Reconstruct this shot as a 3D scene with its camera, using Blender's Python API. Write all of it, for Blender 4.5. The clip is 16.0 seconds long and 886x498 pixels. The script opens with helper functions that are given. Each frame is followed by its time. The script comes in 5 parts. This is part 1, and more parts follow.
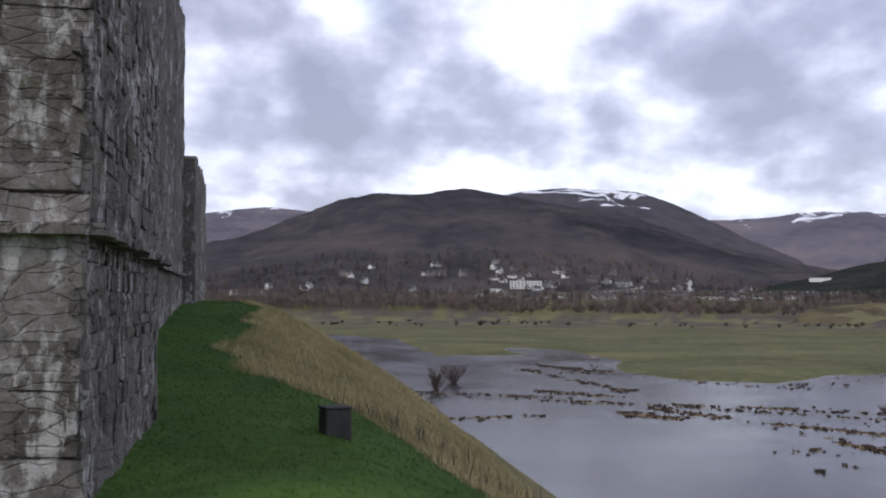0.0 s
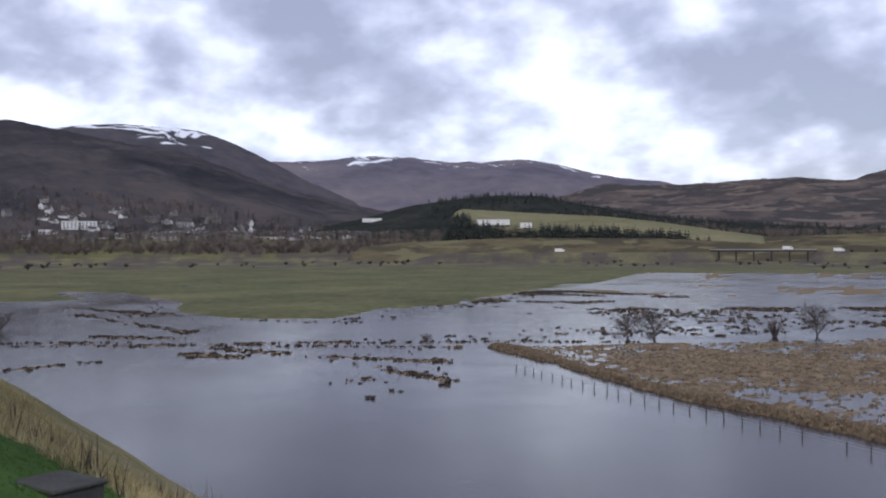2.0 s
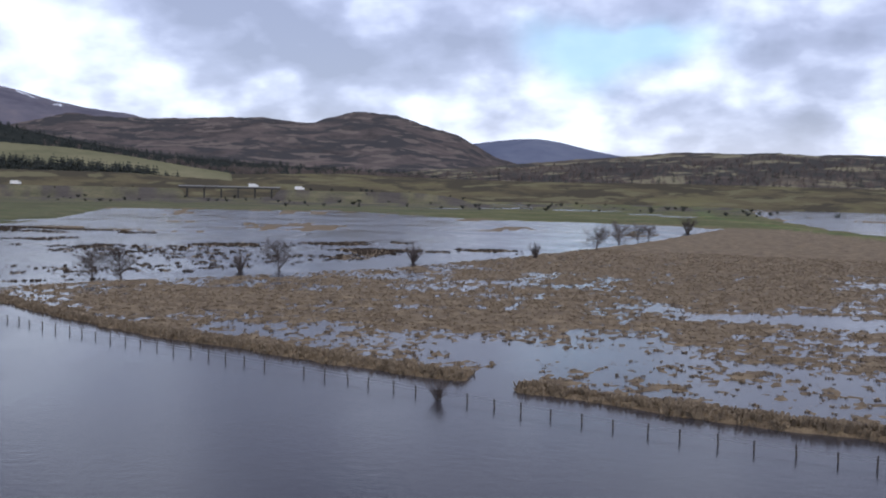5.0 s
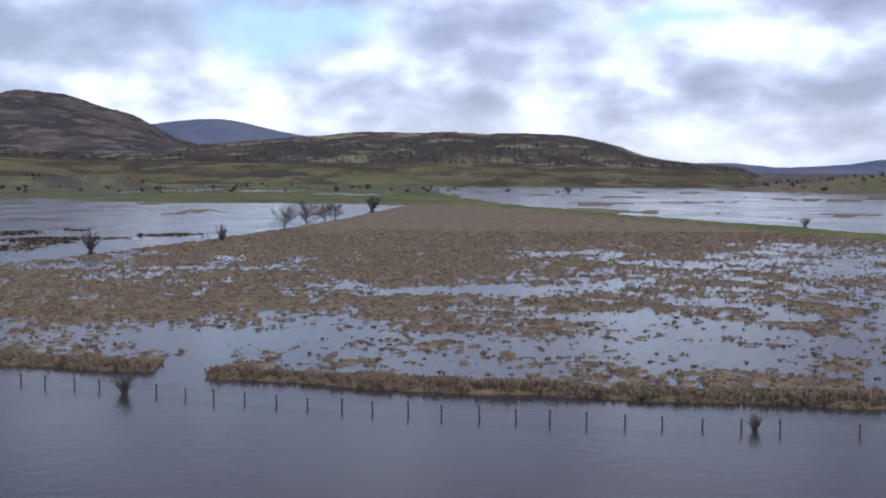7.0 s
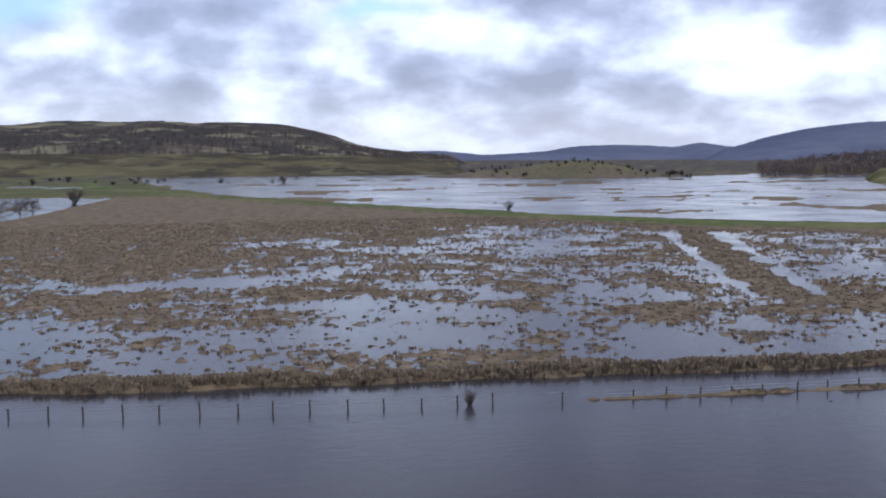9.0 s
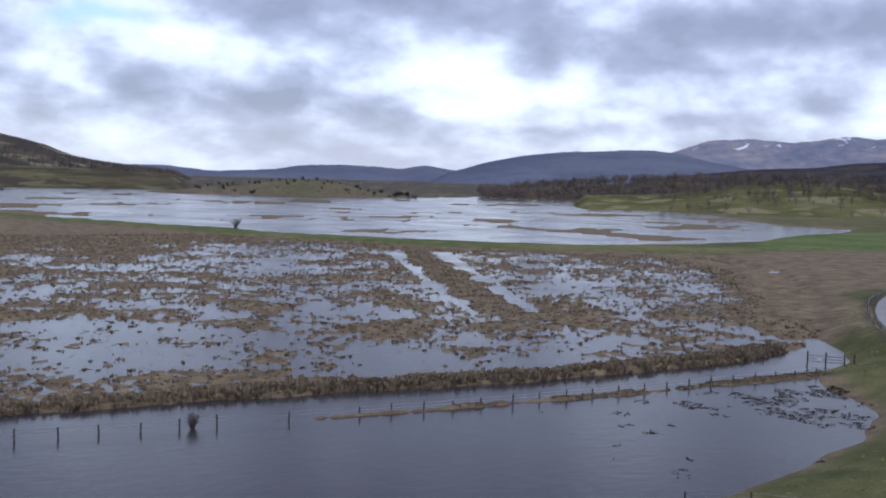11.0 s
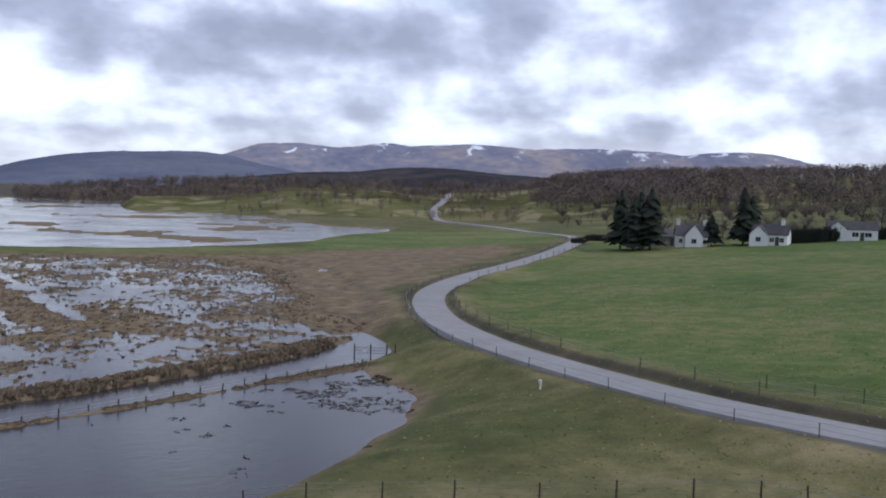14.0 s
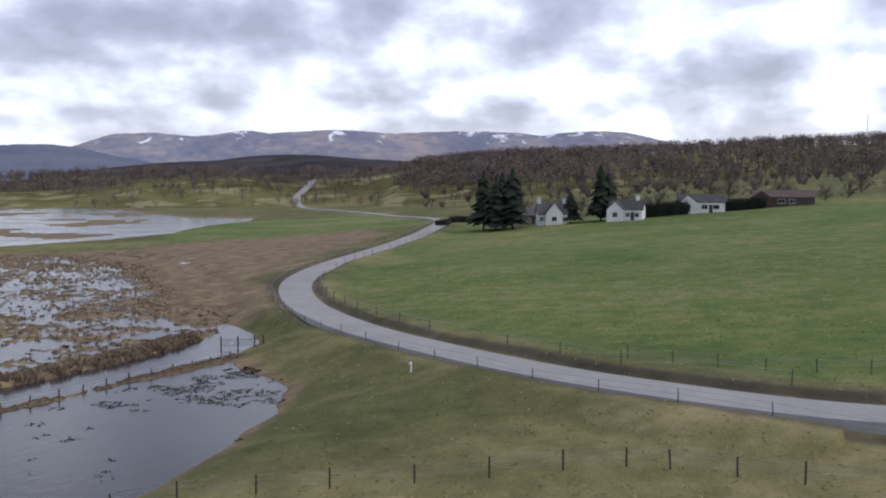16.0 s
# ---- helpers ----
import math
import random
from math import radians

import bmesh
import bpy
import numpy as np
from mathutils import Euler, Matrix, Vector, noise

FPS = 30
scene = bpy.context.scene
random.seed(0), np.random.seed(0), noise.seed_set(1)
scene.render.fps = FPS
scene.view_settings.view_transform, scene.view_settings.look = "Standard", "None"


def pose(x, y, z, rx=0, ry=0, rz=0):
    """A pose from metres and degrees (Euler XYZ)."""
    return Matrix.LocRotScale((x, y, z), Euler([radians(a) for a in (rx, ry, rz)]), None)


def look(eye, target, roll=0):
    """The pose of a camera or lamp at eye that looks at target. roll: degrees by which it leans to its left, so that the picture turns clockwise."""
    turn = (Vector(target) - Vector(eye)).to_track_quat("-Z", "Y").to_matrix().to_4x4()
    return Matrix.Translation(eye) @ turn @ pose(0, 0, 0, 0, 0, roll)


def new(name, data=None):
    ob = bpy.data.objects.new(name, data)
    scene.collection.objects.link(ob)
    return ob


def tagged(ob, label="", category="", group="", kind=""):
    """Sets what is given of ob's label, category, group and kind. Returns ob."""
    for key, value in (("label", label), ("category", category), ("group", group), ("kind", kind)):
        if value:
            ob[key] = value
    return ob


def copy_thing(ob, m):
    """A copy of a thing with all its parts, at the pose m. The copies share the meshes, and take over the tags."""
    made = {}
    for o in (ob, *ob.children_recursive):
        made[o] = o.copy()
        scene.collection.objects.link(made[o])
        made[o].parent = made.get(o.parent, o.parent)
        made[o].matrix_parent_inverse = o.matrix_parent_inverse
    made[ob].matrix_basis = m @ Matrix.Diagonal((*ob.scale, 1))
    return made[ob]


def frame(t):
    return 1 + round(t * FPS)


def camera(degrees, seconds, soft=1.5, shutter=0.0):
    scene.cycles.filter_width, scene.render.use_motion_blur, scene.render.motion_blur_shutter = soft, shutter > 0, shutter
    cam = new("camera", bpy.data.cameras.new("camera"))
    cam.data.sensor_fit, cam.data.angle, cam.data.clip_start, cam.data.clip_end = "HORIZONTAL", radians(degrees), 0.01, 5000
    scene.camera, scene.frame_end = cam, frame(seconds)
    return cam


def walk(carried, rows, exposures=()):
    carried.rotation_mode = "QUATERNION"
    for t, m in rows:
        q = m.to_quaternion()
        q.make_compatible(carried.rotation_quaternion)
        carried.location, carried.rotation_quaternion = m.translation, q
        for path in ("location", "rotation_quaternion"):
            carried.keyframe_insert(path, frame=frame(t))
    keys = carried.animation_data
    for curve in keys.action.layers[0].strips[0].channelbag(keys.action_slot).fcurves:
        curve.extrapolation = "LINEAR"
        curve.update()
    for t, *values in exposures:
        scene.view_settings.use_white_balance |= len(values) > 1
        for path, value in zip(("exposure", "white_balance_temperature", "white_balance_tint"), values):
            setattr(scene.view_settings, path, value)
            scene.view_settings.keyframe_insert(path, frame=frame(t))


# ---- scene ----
# ---- camera ----
cam = camera(48.26, 16.0, soft=2.0)
EYE = Vector((0, 0, 16.5))
# seconds, heading to the east of the start of the marsh, tilt, lean (degrees)
TURNS = [
    (0.0, -73.09, 3.13, 0.31),
    (0.5, -67.06, 2.25, 0.46),
    (1.0, -62.25, 1.47, 0.89),
    (1.5, -54.73, 0.60, -0.09),
    (2.0, -48.11, -0.31, -0.23),
    (2.5, -42.76, -1.12, -1.06),
    (3.0, -37.35, -1.23, 0.10),
    (3.5, -32.51, -1.29, 0.86),
    (4.0, -27.96, -2.15, 0.75),
    (4.5, -22.89, -3.09, 1.13),
    (7.0, -0.00, -4.65, 0.32),
    (7.5, 4.60, -4.60, 0.77),
    (8.0, 8.87, -4.24, 1.49),
    (8.5, 12.62, -4.88, 0.34),
    (11.0, 32.01, -4.03, 1.51),
    (11.5, 36.54, -4.30, 1.31),
    (12.0, 41.77, -3.99, 1.41),
    (12.5, 45.55, -3.74, 1.37),
    (13.0, 49.60, -3.37, 1.32),
    (13.5, 53.09, -3.21, 1.38),
    (14.0, 57.51, -3.17, 1.96),
    (14.5, 61.07, -3.45, 1.58),
    (15.0, 63.90, -3.69, 0.49),
    (15.5, 65.10, -3.79, 0.04),
    (16.0, 65.31, -3.92, 0.13),
]
rows = []
for t, heading, tilt, lean in TURNS:
    a, e = radians(heading), radians(tilt)
    rows.append((t, look(EYE, EYE + Vector((math.sin(a) * math.cos(e), math.cos(a) * math.cos(e), math.sin(e))), lean)))
walk(cam, rows, [(0.0, 0.12, 6450, 11), (1.5, 0.05, 6300, 11), (4.0, 0.05, 6050, 11), (8.0, 0.03, 5850, 11), (12.0, -0.06, 5800, 9), (14.5, 0.05, 6150, 8), (16.0, 0.17, 6400, 8)])

# ---- sky and sun ----
SUN_HEIGHT, SUN_TURN = radians(38), radians(150)
world = bpy.data.worlds.new("world")
scene.world = world
world.use_nodes = True


class Graph:
    """Short hand for node trees."""

    def __init__(self, tree):
        self.tree = tree

    def add(self, kind, ins=None, operation="", data_type="", attribute_name=""):
        n = self.tree.nodes.new(kind)
        if operation:
            n.operation = operation
        if data_type:
            n.data_type = data_type
        if attribute_name:
            n.attribute_name = attribute_name
        for key, value in (ins or {}).items():
            if isinstance(value, bpy.types.NodeSocket):
                self.tree.links.new(value, n.inputs[key])
            else:
                n.inputs[key].default_value = value
        return n

    def math(self, op, a, b=0.0, c=0.0):
        return self.add("ShaderNodeMath", {0: a, 1: b, 2: c}, operation=op).outputs[0]

    def noise(self, vec, scale, detail=4.0, rough=0.55, warp=0.0):
        return self.add("ShaderNodeTexNoise", {"Vector": vec, "Scale": scale, "Detail": detail, "Roughness": rough, "Distortion": warp}).outputs[0]

    def ramp(self, fac, stops, mode="LINEAR"):
        n = self.add("ShaderNodeValToRGB", {0: fac})
        n.color_ramp.interpolation = mode
        for k, (at, col) in enumerate(stops):
            e = n.color_ramp.elements[k] if k < 2 else n.color_ramp.elements.new(at)
            e.position = at
            e.color = (*col, 1) if len(col) == 3 else col
        return n.outputs[0]

    def mix(self, fac, a, b):
        n = self.add("ShaderNodeMix", {0: fac}, data_type="RGBA")
        for k, v in ((6, a), (7, b)):
            if isinstance(v, bpy.types.NodeSocket):
                self.tree.links.new(v, n.inputs[k])
            else:
                n.inputs[k].default_value = (*v, 1)
        return n.outputs[2]


g = Graph(world.node_tree)
world.node_tree.nodes.clear()
sky = g.add("ShaderNodeTexSky")
sky.sky_type, sky.sun_disc, sky.sun_elevation, sky.sun_rotation = "NISHITA", False, SUN_HEIGHT, SUN_TURN
way = g.add("ShaderNodeTexCoord").outputs["Generated"]
sep = g.add("ShaderNodeSeparateXYZ", {0: way})
# cloud deck: directions laid out on a flat layer overhead
up = g.math("ADD", g.math("MAXIMUM", sep.outputs[2], 0.0), 0.4)
deck = g.add("ShaderNodeCombineXYZ", {0: g.math("DIVIDE", sep.outputs[0], up), 1: g.math("DIVIDE", sep.outputs[1], up), 2: 0.0}).outputs[0]
cover = g.noise(deck, 2.1, 5.0, 0.48, 0.1)
billow = g.noise(deck, 6.5, 4.0, 0.48, 0.1)
puff = g.noise(way, 12.0, 4.0, 0.5, 0.0)
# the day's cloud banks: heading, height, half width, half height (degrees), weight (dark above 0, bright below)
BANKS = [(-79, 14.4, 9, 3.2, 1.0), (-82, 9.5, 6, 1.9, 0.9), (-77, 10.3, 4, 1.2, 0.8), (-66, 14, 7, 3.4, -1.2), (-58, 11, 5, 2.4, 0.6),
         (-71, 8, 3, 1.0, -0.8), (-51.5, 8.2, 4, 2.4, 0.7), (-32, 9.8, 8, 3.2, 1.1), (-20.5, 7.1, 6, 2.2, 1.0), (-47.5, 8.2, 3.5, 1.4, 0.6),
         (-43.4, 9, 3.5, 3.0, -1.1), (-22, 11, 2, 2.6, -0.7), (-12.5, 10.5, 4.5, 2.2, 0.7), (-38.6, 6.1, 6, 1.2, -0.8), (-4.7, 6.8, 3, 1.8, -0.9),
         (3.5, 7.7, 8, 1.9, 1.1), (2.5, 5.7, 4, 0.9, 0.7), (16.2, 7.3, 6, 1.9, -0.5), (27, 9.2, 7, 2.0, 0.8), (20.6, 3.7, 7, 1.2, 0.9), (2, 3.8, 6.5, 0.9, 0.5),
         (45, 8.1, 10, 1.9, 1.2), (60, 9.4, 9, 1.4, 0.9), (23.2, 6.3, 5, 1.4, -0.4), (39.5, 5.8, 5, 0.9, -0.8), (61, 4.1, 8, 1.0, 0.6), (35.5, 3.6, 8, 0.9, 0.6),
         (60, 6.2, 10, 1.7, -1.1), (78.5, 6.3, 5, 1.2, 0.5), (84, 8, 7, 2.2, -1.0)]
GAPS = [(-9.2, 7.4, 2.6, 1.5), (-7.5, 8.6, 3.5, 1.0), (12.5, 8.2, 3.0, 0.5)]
turned = g.math("ADD", g.math("MULTIPLY", g.math("ARCTAN2", sep.outputs[0], sep.outputs[1]), 57.2958), g.math("MULTIPLY", g.math("SUBTRACT", g.noise(way, 7.0, 3.0, 0.5), 0.5), 9.0))
raised = g.math("ADD", g.math("MULTIPLY", g.math("ARCSINE", sep.outputs[2]), 57.2958), g.math("MULTIPLY", g.math("SUBTRACT", g.noise(way, 9.0, 3.0, 0.5), 0.5), 4.0))


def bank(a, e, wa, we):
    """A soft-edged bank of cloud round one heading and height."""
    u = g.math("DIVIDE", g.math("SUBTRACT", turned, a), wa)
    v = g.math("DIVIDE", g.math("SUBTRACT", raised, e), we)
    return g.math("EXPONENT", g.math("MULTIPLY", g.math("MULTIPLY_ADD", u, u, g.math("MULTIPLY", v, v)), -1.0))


thick = g.math("ADD", g.math("MULTIPLY", cover, 0.42), g.math("ADD", g.math("MULTIPLY", billow, 0.33), g.math("MULTIPLY", puff, 0.25)))
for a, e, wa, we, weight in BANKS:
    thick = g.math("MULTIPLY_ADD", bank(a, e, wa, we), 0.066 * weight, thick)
cloud = g.ramp(thick, [(0.40, (1.22, 1.26, 1.4)), (0.455, (0.97, 1.0, 1.17)), (0.50, (0.70, 0.715, 0.89)), (0.545, (0.50, 0.51, 0.67)), (0.61, (0.37, 0.375, 0.5))])
blue = g.math("MULTIPLY", g.ramp(g.math("ADD", g.noise(deck, 0.8, 4.0), g.math("MULTIPLY", cover, -0.35)), [(0.46, (0, 0, 0)), (0.56, (1, 1, 1))]), 0.4)
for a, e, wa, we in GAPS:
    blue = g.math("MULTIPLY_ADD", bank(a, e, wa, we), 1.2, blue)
blue = g.math("MINIMUM", blue, 1.0)
tint = g.add("ShaderNodeVectorMath", {0: sky.outputs[0], "Scale": 0.03}, operation="SCALE").outputs[0]
haze = g.ramp(sep.outputs[2], [(0.0, (0.55, 0.55, 0.55)), (0.07, (0, 0, 0))])
lit = g.mix(g.math("MULTIPLY", blue, 0.75), cloud, (0.55, 0.83, 1.05))
lit = g.mix(haze, lit, (0.86, 0.88, 0.99))
# Added dimming of the sky high above the view, to darken near water
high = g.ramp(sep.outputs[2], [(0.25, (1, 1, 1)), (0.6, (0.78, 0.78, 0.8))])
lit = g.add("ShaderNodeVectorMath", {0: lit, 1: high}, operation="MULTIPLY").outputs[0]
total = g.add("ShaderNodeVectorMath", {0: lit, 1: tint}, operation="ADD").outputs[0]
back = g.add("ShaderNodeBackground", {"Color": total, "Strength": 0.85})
g.add("ShaderNodeOutputWorld", {0: back.outputs[0]})
sun_data = bpy.data.lights.new("sun", "SUN")
sun_data.energy, sun_data.angle, sun_data.color = 1.1, radians(20), (1.0, 0.93, 0.84)
sun = new("sun", sun_data)
sun.matrix_world = look(Vector((0, 0, 100)) + 50 * Vector((math.sin(SUN_TURN) * math.cos(SUN_HEIGHT), math.cos(SUN_TURN) * math.cos(SUN_HEIGHT), math.sin(SUN_HEIGHT))), (0, 0, 100))

# ---- materials ----


def material(name, colours, size=1.0, rough=0.9, bump=0.0, fine=None, spread=(0.3, 0.7), coords="Object", metal=0.0, spec=0.3, vary=0.0):
    """A surface whose colour wanders between the given colours at two scales, with fine relief."""
    m = bpy.data.materials.new(name)
    m.use_nodes = True
    q = Graph(m.node_tree)
    q.tree.nodes.clear()
    vec = q.add("ShaderNodeTexCoord").outputs[coords]
    wide = q.noise(vec, 1.0 / size, 5.0, 0.6)
    grain = q.noise(vec, (fine or 9.0) / size, 4.0, 0.6)
    fac = q.math("ADD", q.math("MULTIPLY", wide, 0.6), q.math("MULTIPLY", grain, 0.4))
    if vary:
        fac = q.math("ADD", fac, q.math("MULTIPLY", q.math("SUBTRACT", q.add("ShaderNodeObjectInfo").outputs["Random"], 0.5), vary))
    lo, hi = spread
    stops = [(lo + (hi - lo) * k / max(1, len(colours) - 1), c) for k, c in enumerate(colours)]
    col = q.ramp(fac, stops)
    ins = {"Base Color": col, "Roughness": rough, "Metallic": metal, "Specular IOR Level": spec}
    if bump:
        ins["Normal"] = q.add("ShaderNodeBump", {"Strength": bump, "Distance": 0.05 * size, "Height": grain}).outputs[0]
    bsdf = q.add("ShaderNodeBsdfPrincipled", ins)
    q.add("ShaderNodeOutputMaterial", {0: bsdf.outputs[0]})
    return m


def ground_material():
    """Meadow, reed and bank: the plan's own zones mixed with grain and stains."""
    m = bpy.data.materials.new("ground")
    m.use_nodes = True
    q = Graph(m.node_tree)
    q.tree.nodes.clear()
    pos = q.add("ShaderNodeNewGeometry").outputs["Position"]
    zone = q.add("ShaderNodeSeparateColor", {0: q.add("ShaderNodeAttribute", attribute_name="zone").outputs["Color"]})
    zone2 = q.add("ShaderNodeSeparateColor", {0: q.add("ShaderNodeAttribute", attribute_name="zone2").outputs["Color"]})
    wide = q.noise(pos, 0.03, 5.0, 0.6)
    mid = q.noise(pos, 0.35, 5.0, 0.65)
    fine = q.noise(pos, 6.0, 4.0, 0.6)
    fac = q.math("ADD", q.math("MULTIPLY", wide, 0.4), q.math("ADD", q.math("MULTIPLY", mid, 0.4), q.math("MULTIPLY", fine, 0.2)))
    rough_grass = q.ramp(fac, [(0.38, (0.058, 0.066, 0.022)), (0.49, (0.105, 0.108, 0.038)), (0.6, (0.19, 0.168, 0.072))])
    lush = q.ramp(fac, [(0.38, (0.058, 0.105, 0.024)), (0.48, (0.105, 0.145, 0.038)), (0.58, (0.2, 0.19, 0.078))])
    reed = q.ramp(q.math("ADD", q.math("MULTIPLY", mid, 0.6), q.math("MULTIPLY", fine, 0.4)), [(0.36, (0.09, 0.065, 0.042)), (0.5, (0.185, 0.138, 0.085)), (0.64, (0.3, 0.23, 0.14))])
    tan = q.ramp(fac, [(0.38, (0.12, 0.115, 0.045)), (0.5, (0.26, 0.215, 0.105)), (0.62, (0.4, 0.33, 0.19))])
    lawn = q.ramp(fac, [(0.38, (0.03, 0.07, 0.011)), (0.5, (0.058, 0.118, 0.019)), (0.62, (0.1, 0.17, 0.034))])
    moor = q.ramp(fac, [(0.38, (0.05, 0.042, 0.036)), (0.5, (0.085, 0.07, 0.055)), (0.62, (0.12, 0.105, 0.07))])
    col = q.mix(zone.outputs[0], rough_grass, lush)
    col = q.mix(zone.outputs[1], col, reed)
    col = q.mix(zone.outputs[2], col, tan)
    col = q.mix(zone2.outputs[0], col, lawn)
    col = q.mix(zone2.outputs[1], col, moor)
    bmp = q.add("ShaderNodeBump", {"Strength": 0.5, "Distance": 0.15, "Height": q.math("ADD", fine, mid)})
    bsdf = q.add("ShaderNodeBsdfPrincipled", {"Base Color": col, "Roughness": 0.95, "Specular IOR Level": 0.15, "Normal": bmp.outputs[0]})
    q.add("ShaderNodeOutputMaterial", {0: bsdf.outputs[0]})
    return m


def water_material():
    m = bpy.data.materials.new("flood_water")
    m.use_nodes = True
    q = Graph(m.node_tree)
    q.tree.nodes.clear()
    pos = q.add("ShaderNodeNewGeometry").outputs["Position"]
    stretched = q.add("ShaderNodeMapping", {"Vector": pos, "Scale": (1.0, 1.4, 1.0)}).outputs[0]
    ripple = q.noise(stretched, 0.9, 5.0, 0.6)
    chop = q.noise(stretched, 5.0, 4.0, 0.6)
    calm = q.noise(pos, 0.035, 4.0, 0.55)
    bmp = q.add("ShaderNodeBump", {"Strength": 0.22, "Distance": 0.08, "Height": q.math("MULTIPLY_ADD", chop, 0.35, ripple)})
    rough = q.ramp(calm, [(0.35, (0.1, 0.1, 0.1)), (0.65, (0.22, 0.22, 0.22))])
    silt = q.ramp(calm, [(0.35, (0.036, 0.033, 0.036)), (0.65, (0.052, 0.047, 0.05))])
    bsdf = q.add("ShaderNodeBsdfPrincipled", {"Base Color": silt, "Roughness": rough, "IOR": 1.27, "Specular IOR Level": 0.5, "Normal": bmp.outputs[0]})
    q.add("ShaderNodeOutputMaterial", {0: bsdf.outputs[0]})
    return m


def hill_material(name, low, mid, high, snow=0.0, size=180.0, field=None, wood=None):
    """Moor and forest on a far slope, with snow lying in the hollows near the top."""
    m = bpy.data.materials.new(name)
    m.use_nodes = True
    q = Graph(m.node_tree)
    q.tree.nodes.clear()
    pos = q.add("ShaderNodeNewGeometry").outputs["Position"]
    squat = q.add("ShaderNodeMapping", {"Vector": pos, "Scale": (1.0, 1.0, 2.6)}).outputs[0]
    a = q.noise(squat, 1.0 / size, 6.0, 0.62, 0.4)
    b = q.noise(squat, 6.0 / size, 6.0, 0.65)
    col = q.ramp(q.math("ADD", q.math("MULTIPLY", a, 0.65), q.math("MULTIPLY", b, 0.35)), [(0.38, low), (0.5, mid), (0.62, high)])
    strips = q.add("ShaderNodeMapping", {"Vector": pos, "Scale": (1.0, 1.0, 5.0)}).outputs[0]
    if wood:
        col = q.mix(q.ramp(q.math("MULTIPLY_ADD", b, 0.3, q.noise(strips, 2.1 / size, 5.0, 0.6, 0.3)), [(0.62, (0, 0, 0)), (0.7, (1, 1, 1))]), col, wood)
    if field:
        col = q.mix(q.ramp(q.noise(strips, 3.3 / size, 3.0, 0.5, 0.5), [(0.57, (0, 0, 0)), (0.61, (0.85, 0.85, 0.85))]), col, field)
    if snow:
        tall = q.math("MULTIPLY", q.add("ShaderNodeAttribute", attribute_name="tall").outputs["Fac"], 1.0)
        drift = q.noise(q.add("ShaderNodeMapping", {"Vector": pos, "Scale": (1.0, 1.0, 1.6)}).outputs[0], 3.2 / size, 4.0, 0.6, 0.6)
        lie = q.math("ADD", drift, q.math("MULTIPLY", q.math("SUBTRACT", tall, 0.85), snow))
        col = q.mix(q.ramp(lie, [(0.58, (0, 0, 0)), (0.63, (1, 1, 1))]), col, (0.8, 0.83, 0.88))
    bsdf = q.add("ShaderNodeBsdfPrincipled", {"Base Color": col, "Roughness": 1.0, "Specular IOR Level": 0.0})
    q.add("ShaderNodeOutputMaterial", {0: bsdf.outputs[0]})
    return m


M_GROUND, M_WATER = ground_material(), water_material()


